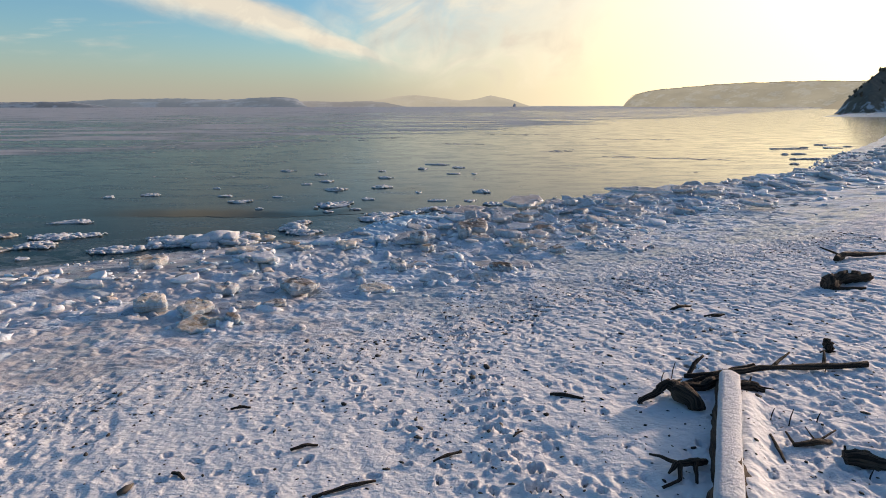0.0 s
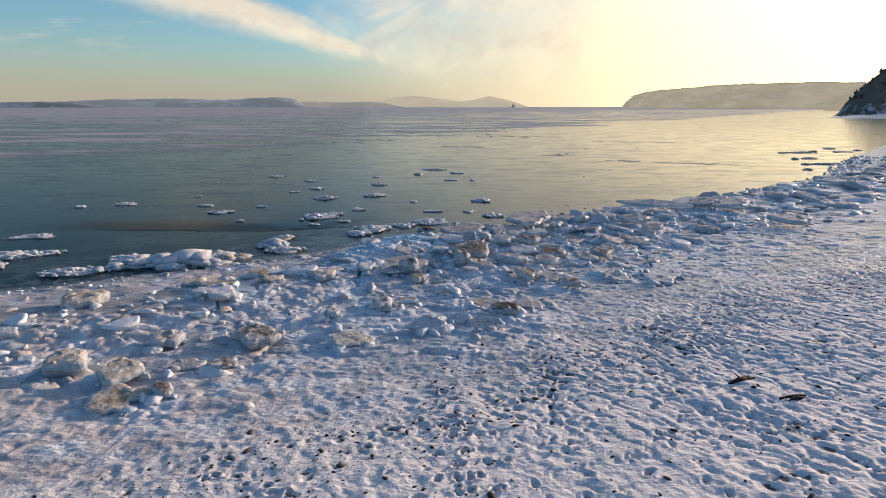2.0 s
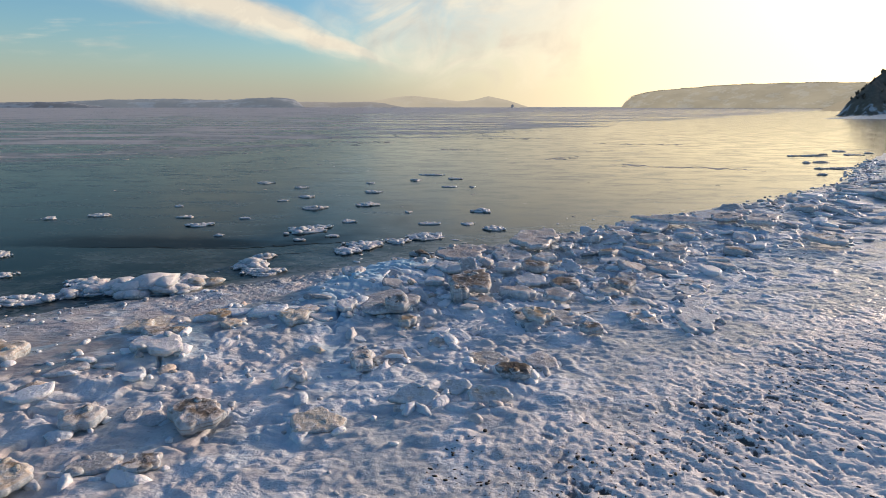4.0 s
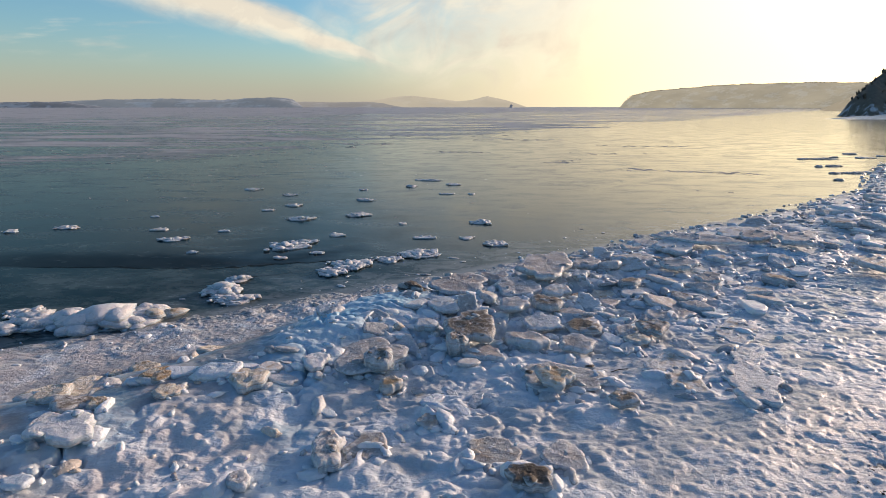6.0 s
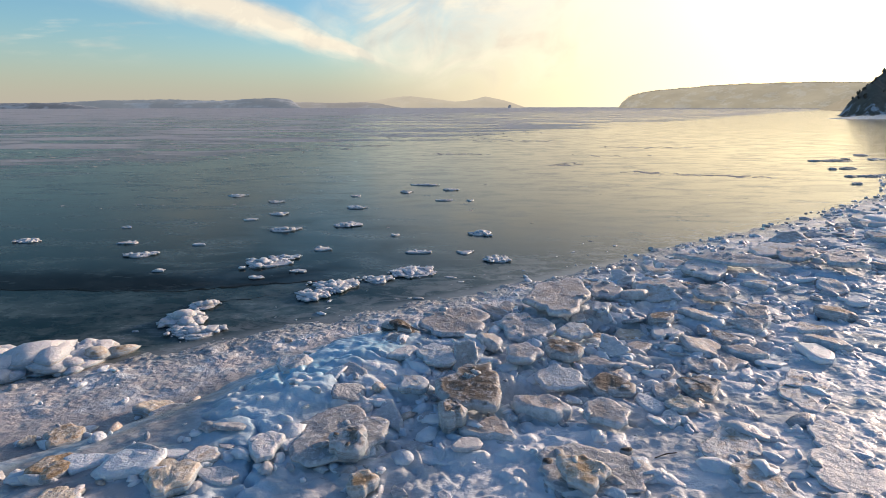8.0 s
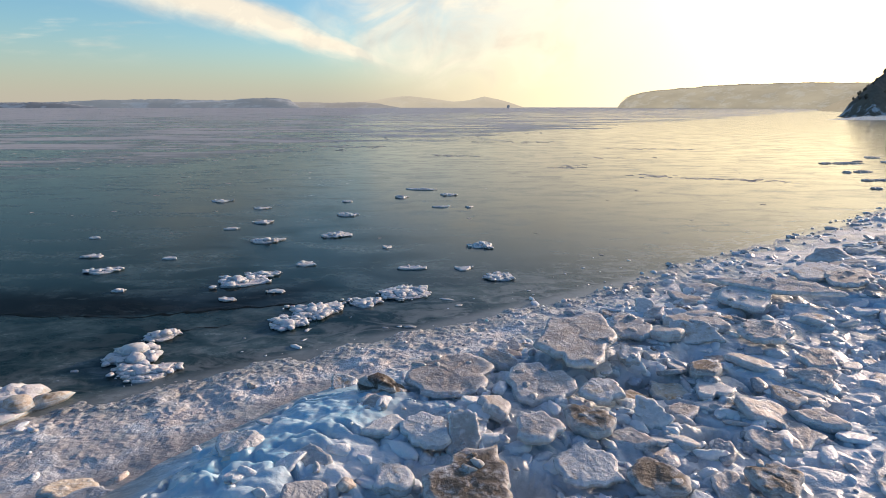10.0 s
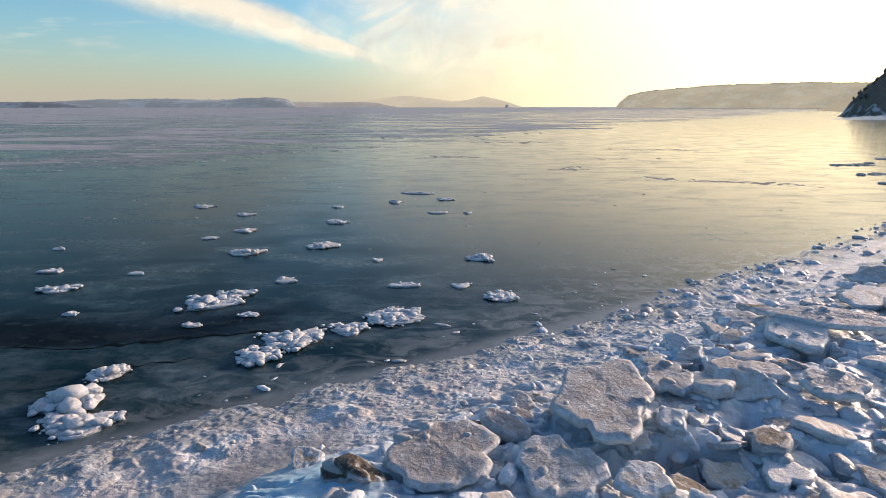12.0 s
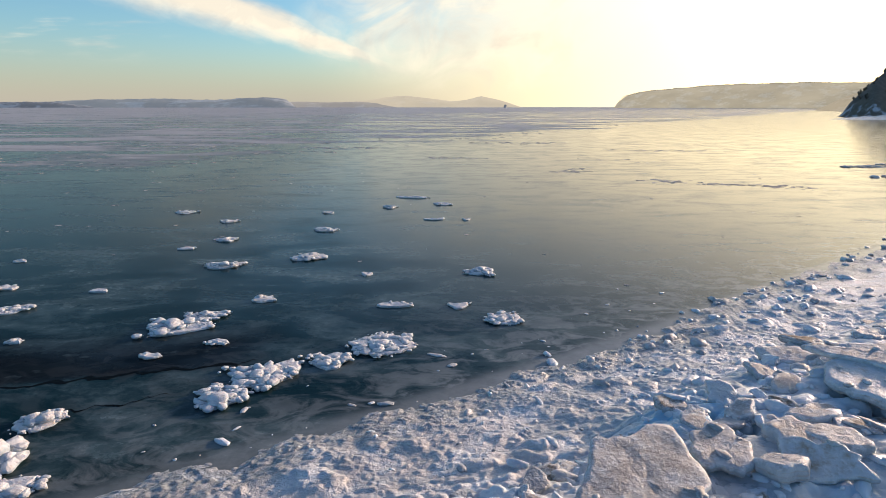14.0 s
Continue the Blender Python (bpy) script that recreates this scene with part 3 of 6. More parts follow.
def tread(x, y, a, length, wide, depth):
    """One print pressed into the snow, with a low rim."""
    i0, i1 = np.searchsorted(GX, (x - length * 2, x + length * 2))
    j0, j1 = np.searchsorted(GY, (y - length * 2, y + length * 2))
    xx, yy = X[j0:j1, i0:i1] - x, Y[j0:j1, i0:i1] - y
    c, s = math.cos(a), math.sin(a)
    r = np.hypot((xx * c + yy * s) / length, (-xx * s + yy * c) / wide)
    k = dry[j0:j1, i0:i1]
    Z[j0:j1, i0:i1] += k * (-depth * step01(r, 1.15, 0.55) + 0.35 * depth * np.exp(-(((r - 1.35) / 0.25) ** 2)))
    trod[j0:j1, i0:i1] = np.maximum(trod[j0:j1, i0:i1], step01(r, 1.0, 0.3) * min(1.0, depth / 0.06))


rng = np.random.default_rng(7)


def trail(points, pace, side, spread, deep=0.055):
    for (ax, ay), (bx, by) in zip(points, points[1:]):
        far = math.hypot(bx - ax, by - ay)
        a = math.atan2(by - ay, bx - ax)
        for k in range(int(far / pace)):
            t = (k + 0.5) * pace / far
            o = side * (1 if k % 2 else -1) + rng.normal(0, spread)
            tread(ax + t * (bx - ax) - o * math.sin(a), ay + t * (by - ay) + o * math.cos(a), a + rng.normal(0, 0.25), rng.uniform(0.06, 0.12), rng.uniform(0.035, 0.06), deep * rng.uniform(0.6, 1.3))


for _ in range(4):
    trail([(1.4, 5.6), (0.9, 8.5), (0.55, 11.5), (0.2, 14.5), (0.1, 16.5)], 0.36, 0.12, 0.26, 0.095)
trail([(2.1, 12.0), (2.35, 13.6), (2.2, 15.6)], 0.22, 0.03, 0.03, 0.04)
trail([(0.6, 6.0), (-0.7, 8.6), (-1.9, 10.3), (-3.5, 11.6)], 0.28, 0.1, 0.09, 0.10)
trail([(-1.0, 5.8), (-4.0, 7.5), (-7.5, 8.8)], 0.5, 0.1, 0.1)
trail([(4.6, 5.6), (4.7, 6.6), (5.2, 7.4), (6.6, 8.4), (8.0, 8.9)], 0.3, 0.1, 0.06)
trail([(2.0, 6.0), (2.6, 8.4), (2.2, 10.8), (1.2, 12.6)], 0.45, 0.12, 0.15)
trail([(6.0, 9.5), (6.6, 12.5), (8.4, 16.0), (12.0, 20.0)], 0.5, 0.12, 0.12)
trail([(3.4, 10.0), (4.2, 13.0), (4.6, 16.0)], 0.45, 0.12, 0.2)
for _ in range(520):
    tread(rng.uniform(-8.5, 12.5), rng.uniform(5.6, 19.5), rng.uniform(0, 6.3), rng.uniform(0.05, 0.12), rng.uniform(0.035, 0.065), rng.uniform(0.03, 0.07))
# a drift banked against the big log
drift = (X - 3.15) * 0.914 - (Y - 5.2) * 0.405
Z = Z + 0.20 * np.exp(-(((drift - 0.24) / 0.22) ** 2)) * step01(Y, 4.8, 5.6) * step01(Y, 8.7, 7.9)

wrack = np.exp(-(((S - 20.2 + 0.8 * fbm2(X * 0.7, Y * 0.7, 3, 140)) / 0.9) ** 2))
bare = np.clip(0.84 * trod + 0.36 * cut * step01(fbm2(X * 2.2, Y * 2.2, 3, 219), -0.1, 0.4) + 0.34 * wrack * near + 0.10 * dry * step01(-rip, 0.1, 0.6) + 0.06, 0, 1)
bare = bare + 0.25 * step01(S0, 40, 120)
silt = np.clip(0.20 + 0.80 * step01(-X + 0.3 * (30 - Y), 4.5, 10.0) + 0.55 * shelf * step01(6 - X, 0, 5), 0, 1) * near + 0.25 * (1 - near)


blue = np.clip(1.3 * np.exp(-(((X + 1.3) / 1.1) ** 2) - ((Y - 27.6) / 1.5) ** 2) + 1.1 * np.exp(-(((X + 2.7) / 1.3) ** 2) - ((Y - 25.4) / 1.5) ** 2) + 0.6 * np.exp(-(((X + 3.3) / 1.2) ** 2) - ((Y - 22.6) / 1.2) ** 2) + 0.7 * np.exp(-(((X - 5.6) / 1.3) ** 2) - ((Y - 33.3) / 0.9) ** 2) + 0.5 * step01(fbm2(X * 0.5, Y * 0.5, 3, 231), 0.15, 0.5) * ridge, 0, 1)


def sheet(name, xs, ys, zs, mat, fields=()):
    """One grid mesh over xs and ys."""
    w, h = len(xs), len(ys)
    co = np.empty((h, w, 3), np.float32)
    co[..., 0], co[..., 1], co[..., 2] = xs[None, :], ys[:, None], zs
    k = np.arange(w * h).reshape(h, w)
    quads = np.stack([k[:-1, :-1], k[:-1, 1:], k[1:, 1:], k[1:, :-1]], -1).reshape(-1)
    me = bpy.data.meshes.new(name)
    me.vertices.add(w * h)
    me.vertices.foreach_set("co", co.ravel())
    me.loops.add(len(quads))
    me.loops.foreach_set("vertex_index", quads.astype(np.int32))
    me.polygons.add(len(quads) // 4)
    me.polygons.foreach_set("loop_start", np.arange(0, len(quads), 4, dtype=np.int32))
    me.polygons.foreach_set("use_smooth", np.ones(len(quads) // 4, bool))
    for label, data in fields:
        me.attributes.new(label, "FLOAT", "POINT").data.foreach_set("value", np.asarray(data, np.float32).ravel())
    me.update(calc_edges=True)
    me.materials.append(mat)
    return new(name, me)


tagged(sheet("ground", GX, GY, Z, GROUND, (("ice", icy), ("bare", bare), ("silt", silt), ("level", level), ("blue", blue), ("wet", wet), ("crust", crust))), "snow-covered beach with footprints running down to lumpy shore ice", "beach", kind="structure")
WX = axis(-4700, -30, 60, 4700, 0.8)
WY = axis(-4700, 20, 100, 4700, 0.8)
WD = -inland(*np.meshgrid(WX, WY))
tagged(sheet("water", WX, WY, np.zeros((len(WY), len(WX))), WATER, (("rim", np.exp(-np.maximum(WD, 0) / 2.8)),)), "calm dark bay water under thin young ice, frost and painted mist", "water", kind="structure")


def ground_z(x, y):
    i, j = int(np.clip(np.searchsorted(GX, x), 1, len(GX) - 1)), int(np.clip(np.searchsorted(GY, y), 1, len(GY) - 1))
    return float(Z[j, i])


def shore_distance(x, y):
    return float(inland(np.array([float(x)]), np.array([float(y)]))[0])


# ---- makers ----
def mesh_of(name, verts, faces, mat, smooth=True):
    me = bpy.data.meshes.new(name)
    me.from_pydata([tuple(map(float, v)) for v in verts], [], [tuple(map(int, f)) for f in faces])
    if smooth:
        me.polygons.foreach_set("use_smooth", np.ones(len(me.polygons), bool))
    me.materials.append(mat)
    me.update()
    return me


def wobble(a, seed, parts=((2, 0.13), (3, 0.12), (5, 0.07), (9, 0.04), (13, 0.028), (19, 0.02))):
    r = np.random.default_rng(seed)
    out = np.ones_like(a)
    for k, amp in parts:
        out = out + amp * np.sin(k * a + r.uniform(0, 6.3)) * r.uniform(0.5, 1.4)
    return out


def slab_data(seed, half_x, half_y, thick, sides=44, relief=0.04, bevel=0.17, corners=0):
    """A stranded ice cake: bitten outline, rounded rim with a low frozen lip, ridged top, undercut flanks."""
    r = np.random.default_rng(seed)
    a = np.linspace(0, 2 * math.pi, sides, endpoint=False)
    out = wobble(a, seed, ((2, 0.08), (3, 0.08), (5, 0.06), (8, 0.035), (13, 0.028), (19, 0.018)))
    if corners:
        turn = r.uniform(0, 6.3)
        cell = 2 * math.pi / corners
        out = out * (0.35 + 0.65 * math.cos(cell / 2) / np.cos((a + turn) % cell - cell / 2))
    for _ in range(int(r.integers(2, 6))):
        bite = (a - r.uniform(0, 6.28) + math.pi) % (2 * math.pi) - math.pi
        out = out * (1 - r.uniform(0.06, 0.17) * np.exp(-((bite / r.uniform(0.12, 0.34)) ** 2)))
    out = out / out.mean()
    edge = min(0.16, bevel * thick / max(half_x, half_y))
    flat = 1 - 2.2 * edge
    rings = [(f * flat, 1.0) for f in (0.15, 0.30, 0.45, 0.59, 0.72, 0.84, 0.93)] + [(flat, 1.0), (1 - 1.2 * edge, 0.985), (1 - 0.4 * edge, 0.93), (1.0, 0.80), (1.01, 0.55), (0.985, 0.28), (0.93, 0.06), (0.80, -0.03), (0.4, -0.05)]
    verts = [(0, 0, thick)]
    for k, (f, level) in enumerate(rings):
        jag = 1 + (0.05 * fbm2(np.cos(a) * 2.5 + seed, np.sin(a) * 2.5 + level * 1.6, 3, seed + 7) * min(1.0, k / 9))
        x, y = half_x * out * f * jag * np.cos(a), half_y * out * f * jag * np.sin(a)
        z = thick * level + (relief if k < 10 else 0.5 * relief) * fbm2(x * 3.0 + seed * 3.1, y * 3.0, 5, seed, 0.62) * (0.4 if k > 12 else 1.0)
        if k < 8:
            z = z + 0.6 * relief * (1 - np.abs(fbm2(x * 4.2 + seed, y * 4.2, 3, seed + 3)))
        verts += list(zip(x, y, z))
    verts.append((0, 0, -0.05 * thick))
    faces = [(0, 1 + i, 1 + (i + 1) % sides) for i in range(sides)]
    for k in range(len(rings) - 1):
        b = 1 + k * sides
        faces += [(b + i, b + sides + i, b + sides + (i + 1) % sides, b + (i + 1) % sides) for i in range(sides)]
    b = 1 + (len(rings) - 1) * sides
    faces += [(b + i, len(verts) - 1, b + (i + 1) % sides) for i in range(sides)]
    return verts, faces


def ball(level):
    bm = bmesh.new()
    bmesh.ops.create_icosphere(bm, subdivisions=level, radius=1.0)
    v = np.array([p.co[:] for p in bm.verts])
    f = np.array([[q.index for q in p.verts] for p in bm.faces])
    bm.free()
    return v, f


BALL1, BALL2, BALL3 = ball(1), ball(2), ball(3)


def lump_verts(seed, shape=BALL2, rough=0.22):
    """A worn, rounded lump of unit size with flattened facets."""
    r = np.random.default_rng(seed)
    v = shape[0].copy()
    for _ in range(5):
        n = r.normal(size=3)
        n /= np.linalg.norm(n)
        lim = r.uniform(0.55, 0.9)
        d = v @ n
        v = v - np.outer(np.maximum(d - lim, 0) * 0.85, n)
    q = v * 1.7 + r.uniform(0, 40, 3)
    k = fbm2(q[:, 0] + q[:, 2], q[:, 1] - 0.7 * q[:, 2], 3, seed)
    return v * (1 + rough * k)[:, None]


def turned(v, rz, rx=0.0, ry=0.0):
    m = np.array(Euler((rx, ry, rz)).to_matrix())
    return v @ m.T


def joined(chunks):
    """Vertices and faces of many pieces as one mesh's."""
    verts, faces, base = [], [], 0
    for v, f in chunks:
        verts.append(v)
        faces.append(f + base)
        base += len(v)
    return np.concatenate(verts), np.concatenate(faces)


def big_mesh(name, chunks, mat, label, category, smooth=True):
    v, f = joined(chunks)
    me = bpy.data.meshes.new(name)
    me.vertices.add(len(v))
    me.vertices.foreach_set("co", v.astype(np.float32).ravel())
    me.loops.add(f.size)
    me.loops.foreach_set("vertex_index", f.astype(np.int32).ravel())
    me.polygons.add(len(f))
    me.polygons.foreach_set("loop_start", np.arange(0, f.size, f.shape[1], dtype=np.int32))
    me.polygons.foreach_set("use_smooth", np.full(len(f), smooth))
    me.update(calc_edges=True)
    me.materials.append(mat)
    return tagged(new(name, me), label, category, kind="stuff")


SLAB_COUNT = [100]
PLACED = []


def crowded(x, y, reach):
    return any((x - a) ** 2 + (y - b) ** 2 < (reach + c) ** 2 for a, b, c in PLACED)


def rim_of(me, sides, rings):
    """Marks the outer rings of a plate, where rime keeps it pale."""
    v = np.zeros(len(me.vertices), np.float32)
    for k in range(rings):
        v[1 + k * sides:1 + (k + 1) * sides] = (0, 0, 0, 0, 0, 0.1, 0.3, 0.6, 0.8, 0.8, 0.6, 0.35, 0.2, 0.1, 0, 0)[k]
    me.attributes.new("rim", "FLOAT", "POINT").data.foreach_set("value", v)


def freeze_knobs(ob, wide, deep, thick, seed):
    """A few small knobs frozen to the top of a plate, each a part of it."""
    r = np.random.default_rng(seed + 5000)
    for k in range(int(r.integers(3, 7)) if wide * deep > 1.4 else int(r.integers(0, 3))):
        a, d, size = r.uniform(0, 6.3), math.sqrt(r.uniform(0.1, 0.9)), r.uniform(0.04, 0.11)
        p = turned(lump_verts(seed * 9 + k, BALL2, 0.5) * (size * 1.5, size, size * 0.65), r.uniform(0, 6.3))
        bit = new("knob", mesh_of("knob", p, BALL2[1], ob.data.materials[0]))
        bit.location = (0.42 * wide * d * math.cos(a), 0.42 * deep * d * math.sin(a), thick + 0.1 * size)
        bit.parent = ob


def ice_slab(x, y, wide, deep, thick, turn=0.0, tilt=0.0, toward=0.0, mat=None, label="", lift=0.0, corners=0, relief=0.03, name="ice_block", group="ice blocks stranded on the shore"):
    """A single stranded slab. tilt: degrees by which it leans towards the heading toward (degrees from +x)."""
    SLAB_COUNT[0] += 1
    seed = SLAB_COUNT[0]
    mat = mat or ICE_CLEAN
    PLACED.append((x, y, 0.25 * (wide + deep)))
    thick *= 0.66
    v, f = slab_data(seed, 0.44 * wide, 0.44 * deep, thick, sides=52, corners=corners, relief=relief)
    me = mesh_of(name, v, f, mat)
    rim_of(me, 52, 16)
    ob = new(name, me)
    freeze_knobs(ob, wide, deep, thick, seed)
    h = radians(toward)
    lean = Matrix.Rotation(radians(tilt), 4, Vector((-math.sin(h), math.cos(h), 0)))
    bed = np.mean([ground_z(x + 0.3 * wide * p, y + 0.3 * deep * q) for p in (-1, 0, 1) for q in (-1, 0, 1)])
    ob.matrix_world = Matrix.Translation((x, y, bed + lift + (0.05 if thick > 0.13 else 0.0) - (0.30 if thick > 0.15 else 0.45) * thick)) @ lean @ Matrix.Rotation(radians(turn), 4, "Z")
    return tagged(ob, label or "rounded grey-white ice slab frozen into the shore ice", "ice block", group)


def ice_floe(x, y, wide, deep, high, turn, label, seed, mat=None, knobs=0):
    """A grounded clump of rafted ice: a ragged low plate with many knobs frozen on it."""
    r = np.random.default_rng(seed)
    v, f = slab_data(seed, wide * 0.46, deep * 0.46, 0.10, sides=40, relief=0.05)
    tri = []
    for q in f:
        tri += [q] if len(q) == 3 else [(q[0], q[1], q[2]), (q[0], q[2], q[3])]
    base = np.array(v)
    base[:, 2] -= 0.05
    bend = r.uniform(-0.5, 0.5)
    base[:, 1] += bend * deep * ((base[:, 0] / wide) ** 2 * 4 - 0.5)
    chunks = [(base, np.array(tri))]
    count = int(26 + 40 * min(wide * deep, 9.0)) if knobs > 8 or knobs == 0 else knobs
    for k in range(count):
        a, d = r.uniform(0, 6.3), math.sqrt(r.uniform(0, 1)) * 1.12
        if fbm2(np.array([3 * math.cos(a) * d + seed]), np.array([3 * math.sin(a) * d]), 2, seed)[0] < -0.28 and d > 0.35:
            continue
        if knobs > 8 or knobs == 0:
            size = (0.045 + 0.75 * high * r.uniform(0, 1) ** 3.0) * (1.2 - 0.6 * d)
        else:
            size = high * r.uniform(0.45, 1.0) * (1.1 - 0.6 * d)
        s = np.array((size * r.uniform(0.9, 1.8), size * r.uniform(0.8, 1.3), size * r.uniform(0.34, 0.66)))
        p = turned(lump_verts(seed * 50 + k, BALL2, 0.35) * s, r.uniform(0, 6.3))
        px, py = 0.5 * wide * d * math.cos(a), 0.5 * deep * d * math.sin(a)
        py += bend * deep * ((px / wide) ** 2 * 4 - 0.5)
        chunks.append((p + (px, py, 0.04 + 0.22 * size + 0.17 * high * max(0.0, 1 - d) * r.uniform(0.4, 1)), BALL2[1]))
    v, f = joined(chunks)
    ob = new("ice_floe", mesh_of("ice_floe", v, f, mat or ICE_WHITE))
    ob.matrix_world = pose(x, y, 0.0, 0, 0, turn)
    return tagged(ob, label, "ice floe", "ice floes aground off the shore")


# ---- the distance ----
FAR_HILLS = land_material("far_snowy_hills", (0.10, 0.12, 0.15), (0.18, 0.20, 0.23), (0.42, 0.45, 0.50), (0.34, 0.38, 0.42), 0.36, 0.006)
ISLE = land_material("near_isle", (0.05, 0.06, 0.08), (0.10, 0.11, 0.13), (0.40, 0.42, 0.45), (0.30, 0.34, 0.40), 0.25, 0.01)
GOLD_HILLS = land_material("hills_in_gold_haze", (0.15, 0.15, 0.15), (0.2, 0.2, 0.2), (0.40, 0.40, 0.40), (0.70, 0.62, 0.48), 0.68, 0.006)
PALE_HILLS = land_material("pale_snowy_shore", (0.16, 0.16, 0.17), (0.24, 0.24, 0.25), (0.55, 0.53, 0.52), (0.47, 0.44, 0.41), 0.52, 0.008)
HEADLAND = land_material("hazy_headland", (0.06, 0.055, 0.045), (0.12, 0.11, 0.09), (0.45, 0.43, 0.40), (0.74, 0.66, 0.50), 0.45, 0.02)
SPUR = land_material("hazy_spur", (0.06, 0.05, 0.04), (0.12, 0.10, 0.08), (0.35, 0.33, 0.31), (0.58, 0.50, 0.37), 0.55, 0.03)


def ridge_land(name, line, deep, mat, label, seed, steps=220, rough=0.16):
    """A range of hills along a line of (x, y, crest height), rising from the water."""
    xs, ys, hs = (np.array([p[k] for p in line], float) for k in range(3))
    t = np.linspace(0, 1, steps)
    s = np.concatenate([[0], np.cumsum(np.hypot(np.diff(xs), np.diff(ys)))])
    s = s / s[-1]
    x, y, h = np.interp(t, s, xs), np.interp(t, s, ys), np.interp(t, s, hs)
    away = np.hypot(x, y)
    verts, rows = [], ((0.0, -0.03), (0.12, 0.35), (0.3, 0.62), (0.5, 0.82), (0.72, 0.96), (1.0, 1.0), (1.5, 0.8), (2.0, -0.02))
    for f, level in rows:
        bump = 1 + rough * fbm2(t * 40 + f * 3, np.full_like(t, f * 6 + seed), 5, seed, 0.6)
        px, py = x + x / away * deep * (f - 1 + 0.12 * fbm2(t * 25, np.full_like(t, f * 2), 3, seed + 3)), y + y / away * deep * (f - 1)
        verts += list(zip(px, py, h * level * bump + (-3 if level < 0 else 0)))
    faces = [(k * steps + i, k * steps + i + 1, (k + 1) * steps + i + 1, (k + 1) * steps + i) for k in range(len(rows) - 1) for i in range(steps - 1)]
    return tagged(new(name, mesh_of(name, verts, faces, mat)), label, "hills", kind="structure")


def at_far(u, y, h):
    return (u * y, y, h)


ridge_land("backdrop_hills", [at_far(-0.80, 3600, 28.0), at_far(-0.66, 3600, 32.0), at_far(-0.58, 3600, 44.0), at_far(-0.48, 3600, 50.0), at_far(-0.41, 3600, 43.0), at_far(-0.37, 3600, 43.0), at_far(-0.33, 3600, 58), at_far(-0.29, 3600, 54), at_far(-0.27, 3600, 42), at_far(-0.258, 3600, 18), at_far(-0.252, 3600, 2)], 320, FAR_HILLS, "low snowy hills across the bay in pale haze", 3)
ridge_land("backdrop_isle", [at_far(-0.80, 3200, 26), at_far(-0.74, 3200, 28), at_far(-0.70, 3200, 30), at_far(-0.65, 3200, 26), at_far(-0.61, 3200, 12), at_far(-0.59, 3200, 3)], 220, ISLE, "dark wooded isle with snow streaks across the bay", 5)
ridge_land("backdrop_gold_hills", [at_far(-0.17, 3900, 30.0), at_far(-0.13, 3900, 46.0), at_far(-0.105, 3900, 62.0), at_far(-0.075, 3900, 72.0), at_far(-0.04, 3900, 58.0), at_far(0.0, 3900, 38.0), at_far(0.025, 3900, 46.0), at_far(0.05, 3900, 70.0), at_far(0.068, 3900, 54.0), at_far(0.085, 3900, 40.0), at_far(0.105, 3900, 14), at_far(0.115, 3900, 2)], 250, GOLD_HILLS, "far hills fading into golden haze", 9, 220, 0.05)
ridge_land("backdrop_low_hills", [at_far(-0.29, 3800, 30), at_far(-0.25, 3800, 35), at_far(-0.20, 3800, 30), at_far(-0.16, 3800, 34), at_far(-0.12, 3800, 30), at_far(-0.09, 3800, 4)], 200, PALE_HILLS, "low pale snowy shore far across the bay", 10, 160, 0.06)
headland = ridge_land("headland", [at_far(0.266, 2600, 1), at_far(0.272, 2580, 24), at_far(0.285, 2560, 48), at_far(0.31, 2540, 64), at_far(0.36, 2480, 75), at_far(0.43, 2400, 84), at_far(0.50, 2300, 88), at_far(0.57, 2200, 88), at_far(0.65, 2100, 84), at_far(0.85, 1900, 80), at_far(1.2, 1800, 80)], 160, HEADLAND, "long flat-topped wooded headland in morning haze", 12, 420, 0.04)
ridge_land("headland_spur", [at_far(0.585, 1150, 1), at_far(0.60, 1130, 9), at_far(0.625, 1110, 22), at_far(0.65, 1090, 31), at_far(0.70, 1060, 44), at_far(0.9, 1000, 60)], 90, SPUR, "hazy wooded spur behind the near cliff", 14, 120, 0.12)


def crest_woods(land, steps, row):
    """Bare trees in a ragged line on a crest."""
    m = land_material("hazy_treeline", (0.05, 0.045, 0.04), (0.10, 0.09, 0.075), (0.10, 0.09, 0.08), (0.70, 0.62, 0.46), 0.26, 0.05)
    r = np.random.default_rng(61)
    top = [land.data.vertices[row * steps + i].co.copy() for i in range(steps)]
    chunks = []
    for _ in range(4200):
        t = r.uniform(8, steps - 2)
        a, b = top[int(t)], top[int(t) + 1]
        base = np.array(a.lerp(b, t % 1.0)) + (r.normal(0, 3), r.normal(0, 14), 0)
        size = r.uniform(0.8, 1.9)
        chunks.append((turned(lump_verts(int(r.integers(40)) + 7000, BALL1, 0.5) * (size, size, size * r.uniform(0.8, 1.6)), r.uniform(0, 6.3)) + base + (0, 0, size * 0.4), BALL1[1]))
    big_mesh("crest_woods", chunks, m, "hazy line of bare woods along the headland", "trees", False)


crest_woods(headland, 420, 5)


def sea_stack():
    v = lump_verts(77, BALL2, 0.35) * (8, 8, 11)
    v[:, 0] *= 1 + 0.25 * (v[:, 2] < 0)
    ob = new("sea_stack", mesh_of("sea_stack", v, BALL2[1], ISLE))
    ob.location = (0.0895 * 3100, 3100, 6)
    tagged(ob, "small dark rock stack far out in the bay", "rock")


sea_stack()


